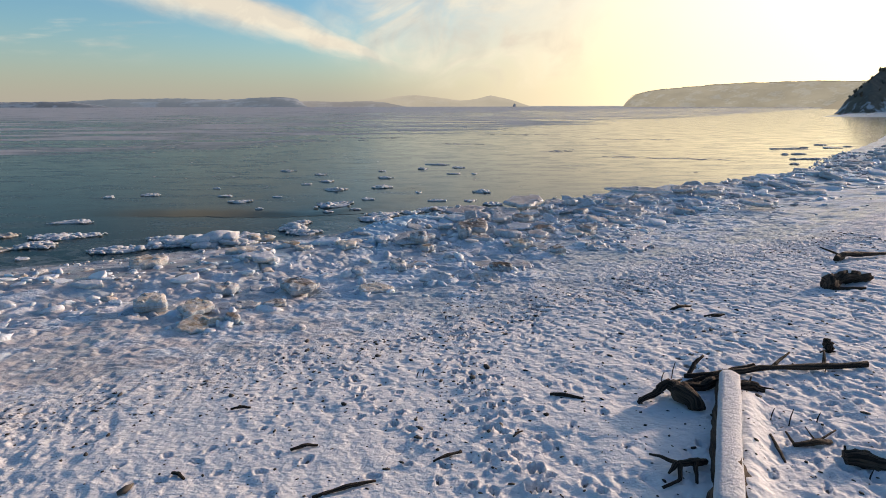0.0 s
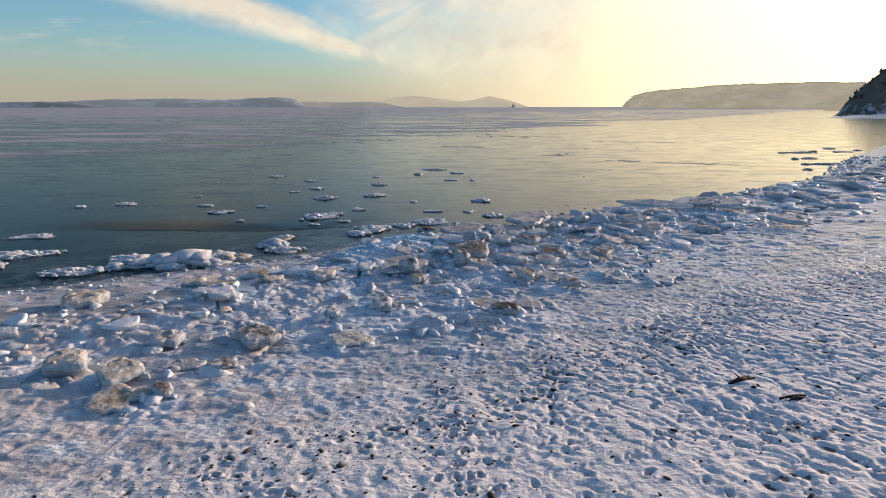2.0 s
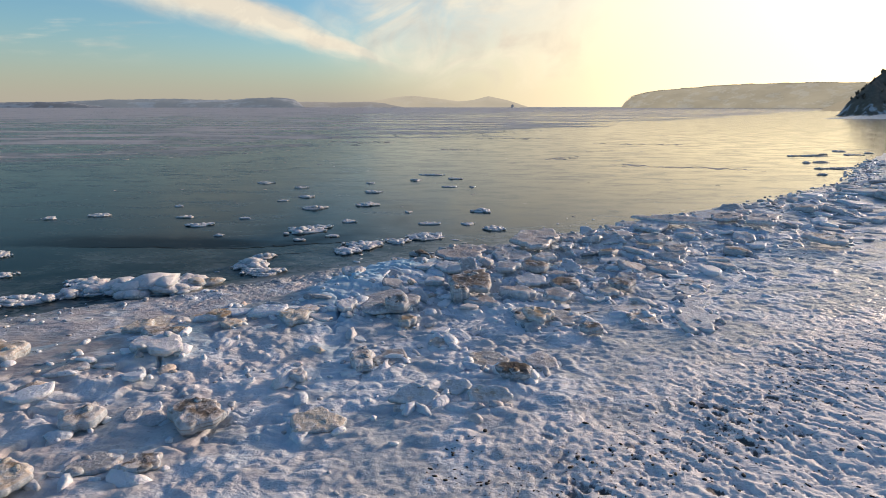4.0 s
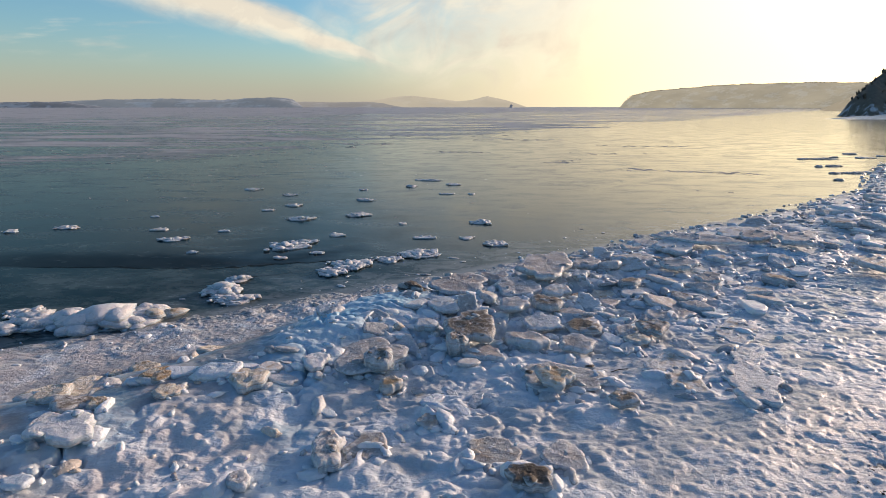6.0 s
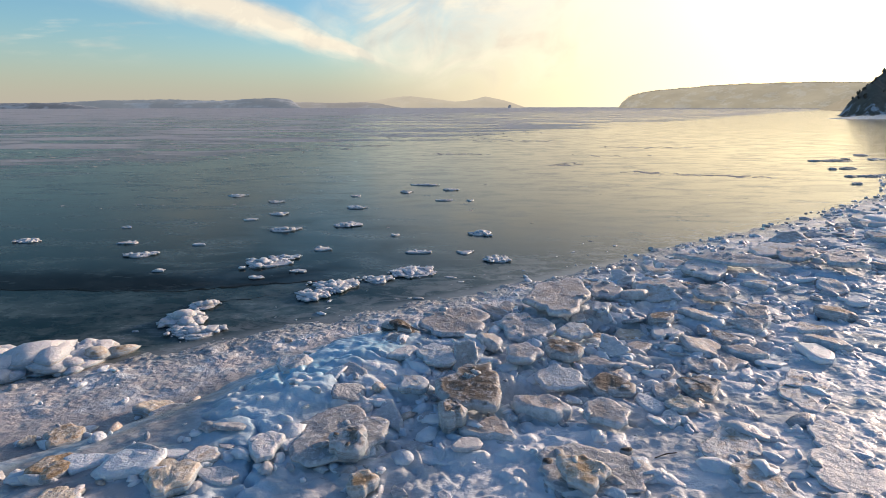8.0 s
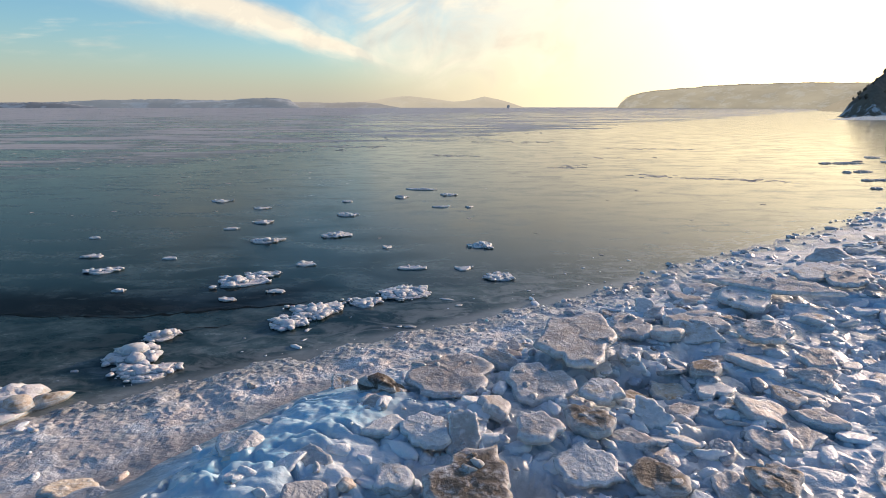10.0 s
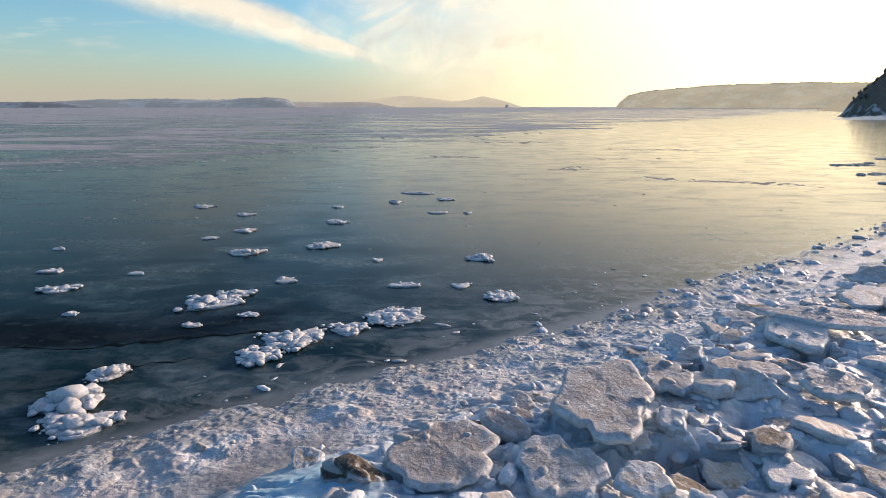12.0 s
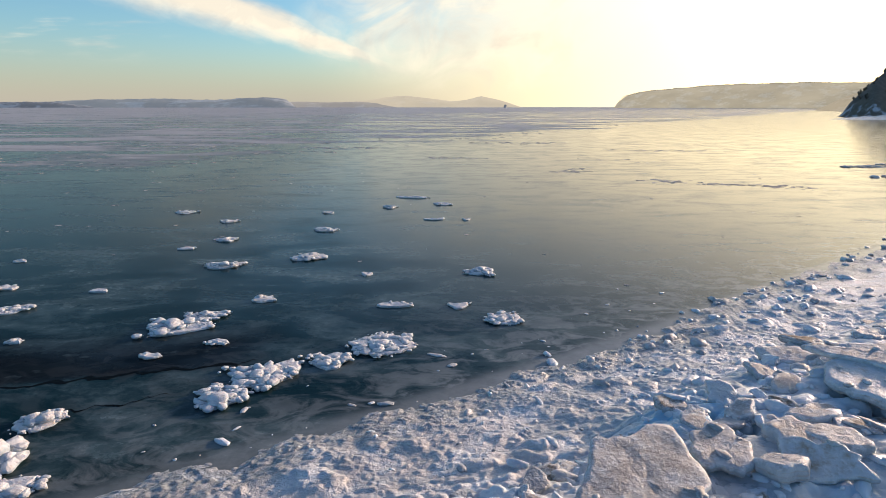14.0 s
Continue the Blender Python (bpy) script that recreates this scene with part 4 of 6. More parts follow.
def cliff():
    m, n = material("cliff_rock_and_brush")
    p = n.place()
    x, y, z = n.split(p)
    rock = n.mix(n.fbm(p, 0.25, 7.0, 0.7), (0.08, 0.06, 0.045), (0.30, 0.24, 0.18))
    patch = n.math("ADD", n.fbm(n.vec("MULTIPLY", p, (1.0, 1.0, 0.6)), 0.16, 8.0, 0.72), n.ramp(z, 4.0, 22.0, 0.08, -0.20))
    colour = n.mix(n.ramp(patch, 0.55, 0.66), rock, (0.58, 0.58, 0.60))
    n.done(n.surface(colour, 0.9, n.bump(n.fbm(p, 0.5, 7.0, 0.7), 0.9, 1.2)))
    xs, ys = np.arange(285, 640, 1.6), np.arange(440, 700, 1.8)
    xx, yy = np.meshgrid(xs, ys)
    foot = 297 + 0.70 * (yy - 485) + 18 * step01(485 - yy, 0, 30) + 3 * fbm2(xx * 0.04, yy * 0.04, 4, 3)
    run = np.minimum(xx - foot, 0.75 * (yy - 452))
    # the upper slope, out of view, is raised to shade the spit
    zz = np.interp(run, (-10, 0, 5, 40, 80, 150, 300), (-4, 1.5, 9, 42, 80, 135, 190)) + step01(run, 0, 10) * (4.5 * fbm2(xx * 0.06, yy * 0.06, 5, 8, 0.6) + 1.2 * fbm2(xx * 0.3, yy * 0.3, 3, 18))
    tagged(sheet("cliff", xs, ys, zz, m), "steep dark rocky cliff with snow patches and bare brush", "cliff", kind="structure")
    # bare brush along the slope
    bm_, k = material("bare_brush")
    k.done(k.surface(k.mix(k.island(), (0.09, 0.068, 0.048), (0.24, 0.185, 0.135)), 0.9))
    r = np.random.default_rng(5)
    chunks = []
    for _ in range(1500):
        i, j = r.integers(8, len(xs) - 60), r.integers(5, len(ys) - 20)
        if not (2 < run[j, i] < 130) or r.uniform() > 0.25 + 0.75 * step01(zz[j, i], 8, 25):
            continue
        base = np.array((xs[i], ys[j], zz[j, i] - 0.3))
        for _ in range(7):
            a, tall = r.uniform(0, 6.3), r.uniform(1.2, 3.8)
            lean = np.array((r.normal(0, 0.35), r.normal(0, 0.35), 1.0)) * tall
            side = np.array((math.cos(a), math.sin(a), 0)) * tall * 0.16
            v = np.array([base - side * 0.5, base + side * 0.5, base + lean * 0.6 + side * 1.3, base + lean, base + lean * 0.55 - side * 1.3])
            chunks.append((v, np.array([(0, 1, 2), (0, 2, 4), (4, 2, 3)])))
    big_mesh("brush", chunks, bm_, "bare brown brush on the cliff top", "brush", False)


cliff()


# ---- the bay: rafted ice and pack ----
ice_floe(-4.51, 38.6, 2.3, 1.5, 0.30, 20, "knobbly white ice clump aground in thin ice", 201, knobs=26)
ice_floe(-5.15, 37.0, 1.4, 1.3, 0.32, 60, "rounded white ice clump aground near the shore", 202, knobs=16)
ice_floe(-2.73, 39.5, 1.3, 1.1, 0.22, 10, "small knobbly white ice clump", 203)
ice_floe(-1.25, 40.7, 2.1, 1.9, 0.26, 35, "crumbled white ice clump in a ring of lumps", 204, knobs=34)
ice_floe(-8.9, 42.1, 1.6, 2.0, 0.38, 100, "tall rounded ice clump with a snowy crown", 205, knobs=12)
ice_floe(-8.2, 43.4, 1.7, 1.0, 0.2, 10, "flat snowy ice clump", 206)
ice_floe(-6.74, 40.8, 0.75, 0.5, 0.16, 0, "small white ice cake in thin ice", 207, knobs=5)
ice_floe(-10.2, 50.6, 2.0, 1.0, 0.22, 8, "low white ice cake frozen into the bay", 208)
ice_floe(-6.3, 52.2, 1.8, 1.4, 0.24, 25, "white ice cake with a trailing tail", 209)
ice_floe(-6.9, 59.2, 1.5, 1.0, 0.2, -10, "low white ice cake frozen into the bay", 210)
ice_floe(-6.6, 45.3, 0.95, 0.8, 0.22, 0, "small smooth ice cake", 211, knobs=4)
ice_floe(-1.2, 44.7, 1.5, 0.6, 0.18, 5, "thin flat white ice cake", 212, knobs=6)
ice_floe(2.95, 43.2, 1.35, 1.2, 0.26, 30, "knobbly white ice clump with frosted edge", 213, knobs=18)
ice_floe(2.35, 49.4, 1.4, 1.2, 0.22, -15, "white ice clump frozen into the bay", 214)
ice_floe(1.3, 44.7, 0.9, 0.6, 0.12, 0, "flat grey ice cake at water level", 215, knobs=5)
ice_floe(-2.9, 49.1, 0.55, 0.5, 0.14, 0, "tiny white ice cake", 216, knobs=4)
ice_floe(-18.6, 65.5, 1.6, 1.0, 0.2, 0, "low white ice cake far out", 217)
ice_floe(-14.1, 62.0, 1.3, 0.8, 0.16, 0, "low white ice cake far out", 218)
ice_floe(-12.2, 56.3, 1.2, 1.0, 0.18, 20, "low white ice cake frozen into the bay", 219)
ice_floe(-3.7, 68.0, 1.1, 1.0, 0.18, 0, "low white ice cake far out", 220)
ice_floe(0.4, 69.4, 1.4, 1.1, 0.2, 0, "low white ice cake far out", 221)
ice_floe(-8.0, 65.4, 0.9, 0.8, 0.15, 0, "tiny white ice cake far out", 222, knobs=6)
ice_floe(-0.1, 63.0, 1.6, 0.6, 0.10, 10, "thin strip of white ice", 223, knobs=6)
ice_floe(-2.3, 73.0, 2.9, 1.0, 0.12, -8, "thin ragged strip of ice far out", 224)
ice_floe(-9.3, 33.9, 1.5, 1.4, 0.48, 40, "tall smooth white ice clump aground near the shore", 225, knobs=9)
ice_floe(-8.35, 32.9, 1.8, 1.2, 0.30, 10, "knobbly snowy ice clump aground near the shore", 226, knobs=22)
ice_floe(-9.2, 35.7, 1.2, 0.9, 0.22, 60, "low crumbled ice clump", 227)
ice_floe(-12.0, 30.3, 3.7, 2.1, 0.95, 15, "large heap of rounded buff and white ice aground", 228, ICE_WHITE, 30)
ice_floe(-10.6, 30.7, 1.6, 1.0, 0.62, 10, "smooth buff-white ice block on a heap", 229, ICE_BUFF, 5)
ice_floe(-14.5, 29.6, 2.4, 1.6, 0.52, 20, "low heap of broken white ice aground", 230, knobs=24)
ice_floe(-15.6, 31.0, 1.5, 1.1, 0.26, 0, "crumbled white ice clump", 231)
ice_floe(-16.6, 28.5, 2.6, 1.3, 0.26, 20, "flat field of broken white ice lumps", 232, knobs=30)
ice_floe(-21.4, 29.2, 2.0, 1.4, 0.30, 10, "white ice clump aground", 233)
ice_floe(-21.4, 31.6, 3.8, 1.4, 0.26, 12, "long ragged strip of broken white ice", 234, knobs=30)
ice_floe(-24.8, 31.7, 1.2, 1.2, 0.36, 0, "buff ice block aground in thin ice", 235, ICE_BUFF, 4)
ice_floe(-22.6, 28.5, 1.2, 1.0, 0.34, 0, "buff ice block aground in thin ice", 236, ICE_BUFF, 4)
ice_floe(-27.3, 45.9, 0.9, 0.8, 0.25, 0, "small white ice cake frozen into the bay", 237, knobs=4)
ice_floe(-24.5, 47.1, 1.5, 0.9, 0.2, 0, "low white ice cake frozen into the bay", 238)
ice_floe(-23.5, 35.6, 2.4, 1.1, 0.15, 8, "flat white ice sheet fragment", 239)
ice_floe(-20.2, 26.7, 0.7, 0.6, 0.2, 0, "small white ice cake at the shore", 240, knobs=4)
ice_floe(-18.2, 46.65, 1.1, 0.7, 0.16, 10, "small white ice cake in thin ice", 261, knobs=6)
ice_floe(-16.1, 43.95, 1.7, 0.9, 0.18, 15, "low white ice cake with a ragged edge", 262)
ice_floe(-20.8, 51.2, 0.7, 0.5, 0.14, 0, "tiny white ice cake", 263, knobs=4)
ice_floe(-13.95, 46.35, 0.8, 0.5, 0.10, 0, "flat grey ice cake at water level", 264, knobs=5)
ice_floe(-13.55, 54.05, 0.9, 0.6, 0.14, 20, "small white ice cake frozen into the bay", 265, knobs=5)
ice_floe(-13.55, 40.75, 0.55, 0.45, 0.14, 0, "tiny white ice cake in clear dark ice", 266, knobs=4)
ice_floe(-8.44, 39.7, 0.8, 0.4, 0.08, 5, "thin flat ice cake beside a crack", 267, knobs=5)
ice_floe(2.08, 62.9, 0.6, 0.5, 0.12, 0, "tiny white ice cake far out", 268, knobs=4)


def ice_crack(line, wide, seed):
    m, n = material("open_black_water")
    n.done(n.surface((0.003, 0.005, 0.007), 0.3, ior=1.05))
    r = np.random.default_rng(seed)
    t = np.linspace(0, len(line) - 1, 90)
    x, y = (np.interp(t, np.arange(len(line)), [p[k] for p in line]) for k in (0, 1))
    y = y + 0.25 * fbm2(t * 5, t * 0 + seed, 4, seed)
    w = wide * (0.25 + 1.2 * np.abs(fbm2(t * 4, t * 0 + 3, 3, seed + 1))) * np.sin(np.linspace(0.05, 3.09, 90))
    v = [(a, b + c, 0.006) for a, b, c in zip(x, y, w)] + [(a, b - c, 0.006) for a, b, c in zip(x, y, w)]
    f = [(i, 90 + i, 91 + i, i + 1) for i in range(89)]
    tagged(new("ice_crack", mesh_of("ice_crack", v, f, m)), "narrow black crack of open water in thin ice", "crack")


ice_crack([(-14.0, 37.5), (-10.8, 37.65), (-8.9, 38.3), (-7.4, 38.75), (-5.5, 39.2), (-4.9, 39.6)], 0.17, 5)
ice_crack([(-21.0, 37.6), (-16.6, 37.9), (-13.4, 37.3)], 0.12, 8)
ice_crack([(-9.5, 36.2), (-8.0, 36.5), (-6.6, 37.3)], 0.05, 12)


def flat_ice(name, rows, seed, mat, label):
    """Many thin ragged plates lying in the water."""
    r = np.random.default_rng(seed)
    chunks = []
    for x, y, size in rows:
        sides = 9
        a = np.linspace(0, 6.283, sides, endpoint=False)
        out = wobble(a, int(r.integers(1 << 30)), ((2, 0.35), (3, 0.3), (5, 0.25))) * size * 0.24
        px, py = x + out * np.cos(a) * r.uniform(0.9, 1.8), y + out * np.sin(a)
        h = r.uniform(0.008, 0.03) * min(1.6, max(0.6, size))
        top = np.stack([px, py, np.full(sides, h)], 1)
        low = np.stack([x + (px - x) * 1.05, y + (py - y) * 1.05, np.full(sides, -0.05)], 1)
        v = np.concatenate([top, low, [[x, y, h * 1.15]]])
        f = [(2 * sides, i, (i + 1) % sides) for i in range(sides)]
        for i in range(sides):
            j = (i + 1) % sides
            f += [(i, sides + i, sides + j), (i, sides + j, j)]
        chunks.append((v, np.array(f)))
    return big_mesh(name, chunks, mat, label, "pack ice", False)


def rubble_material(name, low, high):
    m, n = material(name)
    p = n.place()
    mid = n.fbm(p, 9.0, 5.0, 0.65)
    colour = n.mix(n.island(), low, high)
    colour = n.mix(n.ramp(mid, 0.45, 0.7, 0.0, 0.5), colour, (0.82, 0.83, 0.85))
    n.done(n.surface(colour, n.ramp(mid, 0.35, 0.7, 0.3, 0.65), n.bump(n.fbm(p, 14.0, 5.0, 0.55), 0.8, 0.05), ior=1.31, sss=0.2))
    return m


def pack_material():
    m, n = material("grey_pack_ice")
    n.done(n.surface(n.mix(n.island(), (0.36, 0.34, 0.34), (0.64, 0.60, 0.58)), 0.9, n.bump(n.fbm(n.place(), 1.5, 4.0), 0.5, 0.1), ior=1.1))
    return m


def bay_ice():
    r = np.random.default_rng(11)
    rows = []
    for ax, ay, bx, by, n, wide, size in ((22, 85, 37, 79, 120, 0.9, 0.7), (17.5, 97, 15, 94, 34, 0.9, 0.8), (-3, 114, 5, 112, 60, 1.0, 0.8), (-24, 134, -12, 135, 70, 1.3, 0.9), (20, 110, 30, 108, 12, 1.5, 1.0), (30, 130, 46, 128, 60, 1.4, 0.9), (-30, 80, -20, 84, 10, 4, 0.7), (5, 150, 24, 152, 60, 2, 1.1)):
        for _ in range(n):
            t = r.uniform()
            rows.append((ax + t * (bx - ax) + r.normal(0, wide), ay + t * (by - ay) + r.normal(0, wide), size * r.uniform(0.35, 1.4)))
    for _ in range(70):
        y = r.uniform(44, 120)
        rows.append((r.uniform(-0.75, 0.42) * y, y, r.uniform(0.12, 0.5)))
    for _ in range(5000):
        q = abs(r.normal(0, 60)) - 22
        x = r.uniform(-420, 330)
        y = 1.45 * x + 172 + q
        if y > 90 and abs(x) < 0.85 * y and (x < 10 or r.uniform() < 0.25):
            rows.append((x, y, r.uniform(0.4, 1.5) * (0.6 + y / 300)))
    flat_ice("pack_ice", rows, 3, pack_material(), "scattered thin plates of pack ice out in the bay")


bay_ice()
BARS = ((55.5, 100.3, 4.6, 2.4), (52.4, 100.0, 2.6, 1.6), (65.4, 109.9, 3.4, 2.5), (62.8, 102.3, 3.4, 2.2), (50.3, 89.3, 3.0, 1.8), (48.0, 88.6, 1.6, 1.2), (47.6, 81.2, 3.4, 1.8), (45.2, 80.8, 1.8, 1.4), (41.4, 74.2, 1.4, 1.0), (67.4, 105.4, 1.6, 1.4), (59.0, 103.5, 1.8, 1.2))
for k, (x, y, wide, deep) in enumerate(BARS):
    ice_floe(x, y, 0.9 * wide, 0.8 * deep, 0.22, 12 + 20 * (k % 3), "ragged bar of broken grey ice off the shore", 241 + k, (ICE_SILTY, ICE_CLEAN)[k % 2], 24)


# ---- ice stranded on the shore ----
ice_slab(3.86, 30.12, 2.03, 3.33, 0.30, -13, 1, 257, ICE_SILTY, "large slab of silt-grey ice raised over a dark gap", 0.45, 6, 0.05)
ice_slab(0.76, 28.56, 1.94, 2.18, 0.20, 1, 3, 271, ICE_SILTY, "broad grey-brown ridged ice slab", 0.16, 5, 0.05)
ice_slab(2.65, 28.17, 1.52, 1.75, 0.26, -10, 6, 260, ICE_SILTY, "grey rounded ice slab with embedded lumps", 0.12, 7)
ice_slab(3.86, 27.82, 1.00, 0.89, 0.22, -16, 4, 254, ICE_CLEAN, "pale smooth oval ice slab", 0.20, 0)
ice_slab(3.36, 26.68, 1.12, 0.85, 0.34, -15, 3, 255, ICE_DIRTY, "square ice block topped with dark sand", 0.20, 4, 0.04)
ice_slab(2.36, 26.26, 0.91, 0.96, 0.26, -10, 4, 260, ICE_SILTY, "grey ice slab with worn corners", 0.15, 5)
ice_slab(4.64, 27.14, 0.83, 0.83, 0.20, -22, 20, 248, ICE_CLEAN, "tilted wedge of pale grey ice", 0.10, 3)
ice_slab(1.03, 26.00, 0.71, 0.97, 0.16, -1, 38, 269, ICE_SILTY, "upturned slab of grey ice leaning on its neighbour", 0.22, 4)
ice_slab(0.36, 26.11, 1.00, 1.08, 0.22, 3, 4, 273, ICE_CLEAN, "pale ice slab under a leaning one", 0.10, 5)
ice_slab(5.48, 28.48, 0.89, 0.88, 0.18, -23, 6, 247, ICE_BUFF, "buff-topped triangular ice slab", 0.14, 3)
ice_slab(5.58, 31.56, 1.09, 1.56, 0.24, -19, 4, 251, ICE_SILTY, "grey ice slab with a dark crumbled top", 0.12, 5)
ice_slab(8.79, 31.05, 1.26, 1.40, 0.24, -30, 7, 240, ICE_SILTY, "upturned ice slab with a sandy hollow", 0.15, 6)
ice_slab(7.03, 31.13, 1.44, 0.91, 0.20, -24, 22, 246, ICE_CLEAN, "long tilted blue-grey ice slab", 0.12, 4)
ice_slab(10.95, 34.65, 3.80, 1.15, 0.22, -24, 6, 240, ICE_SILTY, "very long flat ice slab on the ridge", 0.35, 4)
ice_slab(9.82, 34.27, 1.77, 2.33, 0.34, -28, 4, 242, ICE_CLEAN, "blue-white ice slab beneath a longer one", 0.12, 4)
ice_slab(6.65, 26.45, 0.92, 0.85, 0.18, -33, 4, 237, ICE_SILTY, "grey-brown ice slab in smooth shore ice", 0.08, 5)
ice_slab(9.37, 29.75, 0.87, 1.13, 0.24, -35, 6, 235, ICE_SILTY, "grey ice slab on the rubble ridge", 0.10, 5)
ice_slab(13.82, 37.10, 2.15, 2.15, 0.24, -34, 4, 236, ICE_CLEAN, "broad flat ice slab on the ridge", 0.15, 5)
ice_slab(13.88, 35.77, 1.49, 1.90, 0.24, -36, 4, 234, ICE_SILTY, "flat grey ice slab on the ridge", 0.20, 5)
ice_slab(4.24, 29.28, 0.49, 0.81, 0.20, -16, 6, 254, ICE_CLEAN, "small pale ice slab beside a large one", 0.10, 0)
ice_slab(4.97, 29.66, 0.62, 0.81, 0.30, -19, 8, 251, ICE_CLEAN, "blue ice block in a hollow", 0.10, 4)
ice_slab(1.11, 24.60, 1.55, 1.75, 0.34, -2, 5, 268, ICE_DIRTY, "wedge-shaped ice slab with a dark sandy top", 0.24, 3, 0.04)
ice_slab(0.73, 23.65, 0.62, 0.62, 0.62, 0, 8, 270, ICE_DIRTY, "jagged ice block with a dark crest", 0.05, 5, 0.10)
ice_slab(-1.04, 22.65, 0.82, 0.72, 0.42, 25, 6, 281, ICE_DIRTY, "dark sandy ice block on a smooth plate", 0.16, 5, 0.07)
ice_slab(-1.32, 23.14, 2.07, 1.85, 0.16, 12, 2, 282, ICE_GLASS, "smooth round grey ice plate", 0.05, 0, 0.05)
ice_slab(-2.51, 22.63, 0.66, 0.82, 0.22, 20, 4, 290, ICE_WHITE, "rounded pale ice slab", 0.10, 0)
ice_slab(-0.71, 21.83, 0.53, 0.59, 0.28, 10, 5, 280, ICE_BUFF, "buff rounded ice block", 0.06, 0)
ice_slab(3.71, 24.03, 1.08, 0.91, 0.22, -16, 4, 254, ICE_SILTY, "grey-brown ice slab with a rounded rim", 0.12, 4)
ice_slab(3.07, 25.46, 1.15, 1.18, 0.18, -11, 6, 259, ICE_CLEAN, "white three-cornered ice slab", 0.12, 3)
ice_slab(4.13, 25.21, 1.10, 0.93, 0.22, -16, 4, 254, ICE_DIRTY, "grey ice slab with sand on top", 0.10, 0, 0.04)
ice_slab(5.27, 25.10, 0.66, 0.83, 0.18, -21, 6, 249, ICE_SILTY, "small silt-grey ice slab", 0.08, 0)
ice_slab(5.97, 25.09, 0.79, 0.98, 0.26, -24, 6, 246, ICE_DIRTY, "crumbled ice block with dark hollows", 0.12, 5, 0.04)
ice_slab(5.38, 24.46, 0.66, 0.68, 0.20, -23, 4, 247, ICE_BUFF, "buff ice slab lying on others", 0.10, 4)
ice_slab(4.99, 24.04, 0.42, 0.76, 0.16, -22, 4, 248, ICE_CLEAN, "small oval ice cake", 0.04, 0)
ice_slab(2.85, 21.94, 0.88, 0.89, 0.26, -14, 4, 256, ICE_BUFF, "sandy buff ice block on a smooth plate", 0.12, 5)
ice_slab(3.06, 22.28, 2.10, 1.55, 0.10, -15, 1, 255, ICE_GLASS, "wide smooth ice plate in the shore ice", 0.02, 0)
ice_slab(5.72, 22.96, 1.20, 1.41, 0.10, -28, 1, 242, ICE_CLEAN, "flat pale ice plate with a raised edge", 0.02, 0)
ice_slab(5.69, 21.94, 1.01, 1.06, 0.10, -30, 1, 240, ICE_CLEAN, "large flat pale ice plate in the shore ice", 0.03, 4)
ice_slab(7.14, 22.08, 1.26, 1.62, 0.10, -37, 1, 233, ICE_CLEAN, "broad flat grey ice plate in the shore ice", 0.03, 4)
ice_slab(8.24, 25.23, 1.16, 2.05, 0.10, -32, 1, 238, ICE_CLEAN, "flat pale ice plate set in smooth shore ice", 0.02, 4)
ice_slab(7.60, 23.29, 0.89, 1.09, 0.10, -35, 1, 235, ICE_CLEAN, "flat pale grey ice plate set in shore ice", 0.03, 5)
ice_slab(6.84, 21.09, 0.93, 0.76, 0.18, -29, 3, 241, ICE_CLEAN, "oval ice plate with a clear rim", 0.06, 0)
ice_slab(2.55, 18.98, 0.80, 0.97, 0.12, -12, 1, 258, ICE_SILTY, "round grey ice plate with a gritty top", 0.02, 0)
ice_slab(1.35, 19.27, 1.11, 1.04, 0.08, -4, 1, 266, ICE_GLASS, "wide smooth ice plate in the shore ice", 0.00, 0)
ice_slab(1.86, 18.19, 0.83, 0.63, 0.22, -8, 4, 262, ICE_DARK, "dark sandy ice slab", 0.08, 4, 0.04)
ice_slab(-1.59, 19.48, 0.60, 0.63, 0.24, 14, 4, 284, ICE_SILTY, "oval grey ice block with a ringed top", 0.06, 0)
ice_slab(-0.86, 19.50, 0.85, 0.94, 0.12, 9, 2, 279, ICE_GLASS, "smooth buff ice cake", 0.02, 0)
ice_slab(-2.75, 18.30, 0.45, 0.44, 0.20, 23, 4, 293, ICE_SILTY, "oval grey ice block", 0.05, 0)
ice_slab(4.08, 20.99, 0.59, 0.66, 0.24, -17, 4, 253, ICE_DIRTY, "ridged ice block with dark seams", 0.08, 5, 0.04)
ice_slab(0.20, 20.29, 0.50, 0.57, 0.12, 3, 2, 273, ICE_GLASS, "smooth buff ice cake", 0.03, 0)
ice_slab(-0.14, 17.23, 0.98, 0.69, 0.18, 4, 20, 274, ICE_CLEAN, "tilted pale ice plate edge", 0.08, 4)
ice_slab(0.65, 17.63, 0.64, 0.51, 0.16, 0, 18, 270, ICE_CLEAN, "curved pale ice plate edge", 0.08, 4)
ice_slab(1.27, 17.22, 1.00, 0.60, 0.18, -3, 18, 267, ICE_CLEAN, "tilted grey ice plate edge", 0.06, 0)
ice_slab(-4.16, 16.54, 1.10, 1.07, 0.34, 23, 4, 293, ICE_DIRTY, "large brown sandy ice block", 0.10, 4, 0.04)
ice_slab(-1.91, 16.32, 0.98, 0.98, 0.18, 13, 4, 283, ICE_BUFF, "buff rounded ice slab", 0.06, 4)
ice_slab(-6.34, 16.51, 0.86, 0.79, 0.34, 31, 3, 301, ICE_DIRTY, "brown sandy ice block", 0.06, 4, 0.04)
ice_slab(-5.75, 13.36, 1.02, 1.15, 0.16, 39, 4, 309, ICE_BUFF, "large pale ice slab in two layers", 0.08, 4)
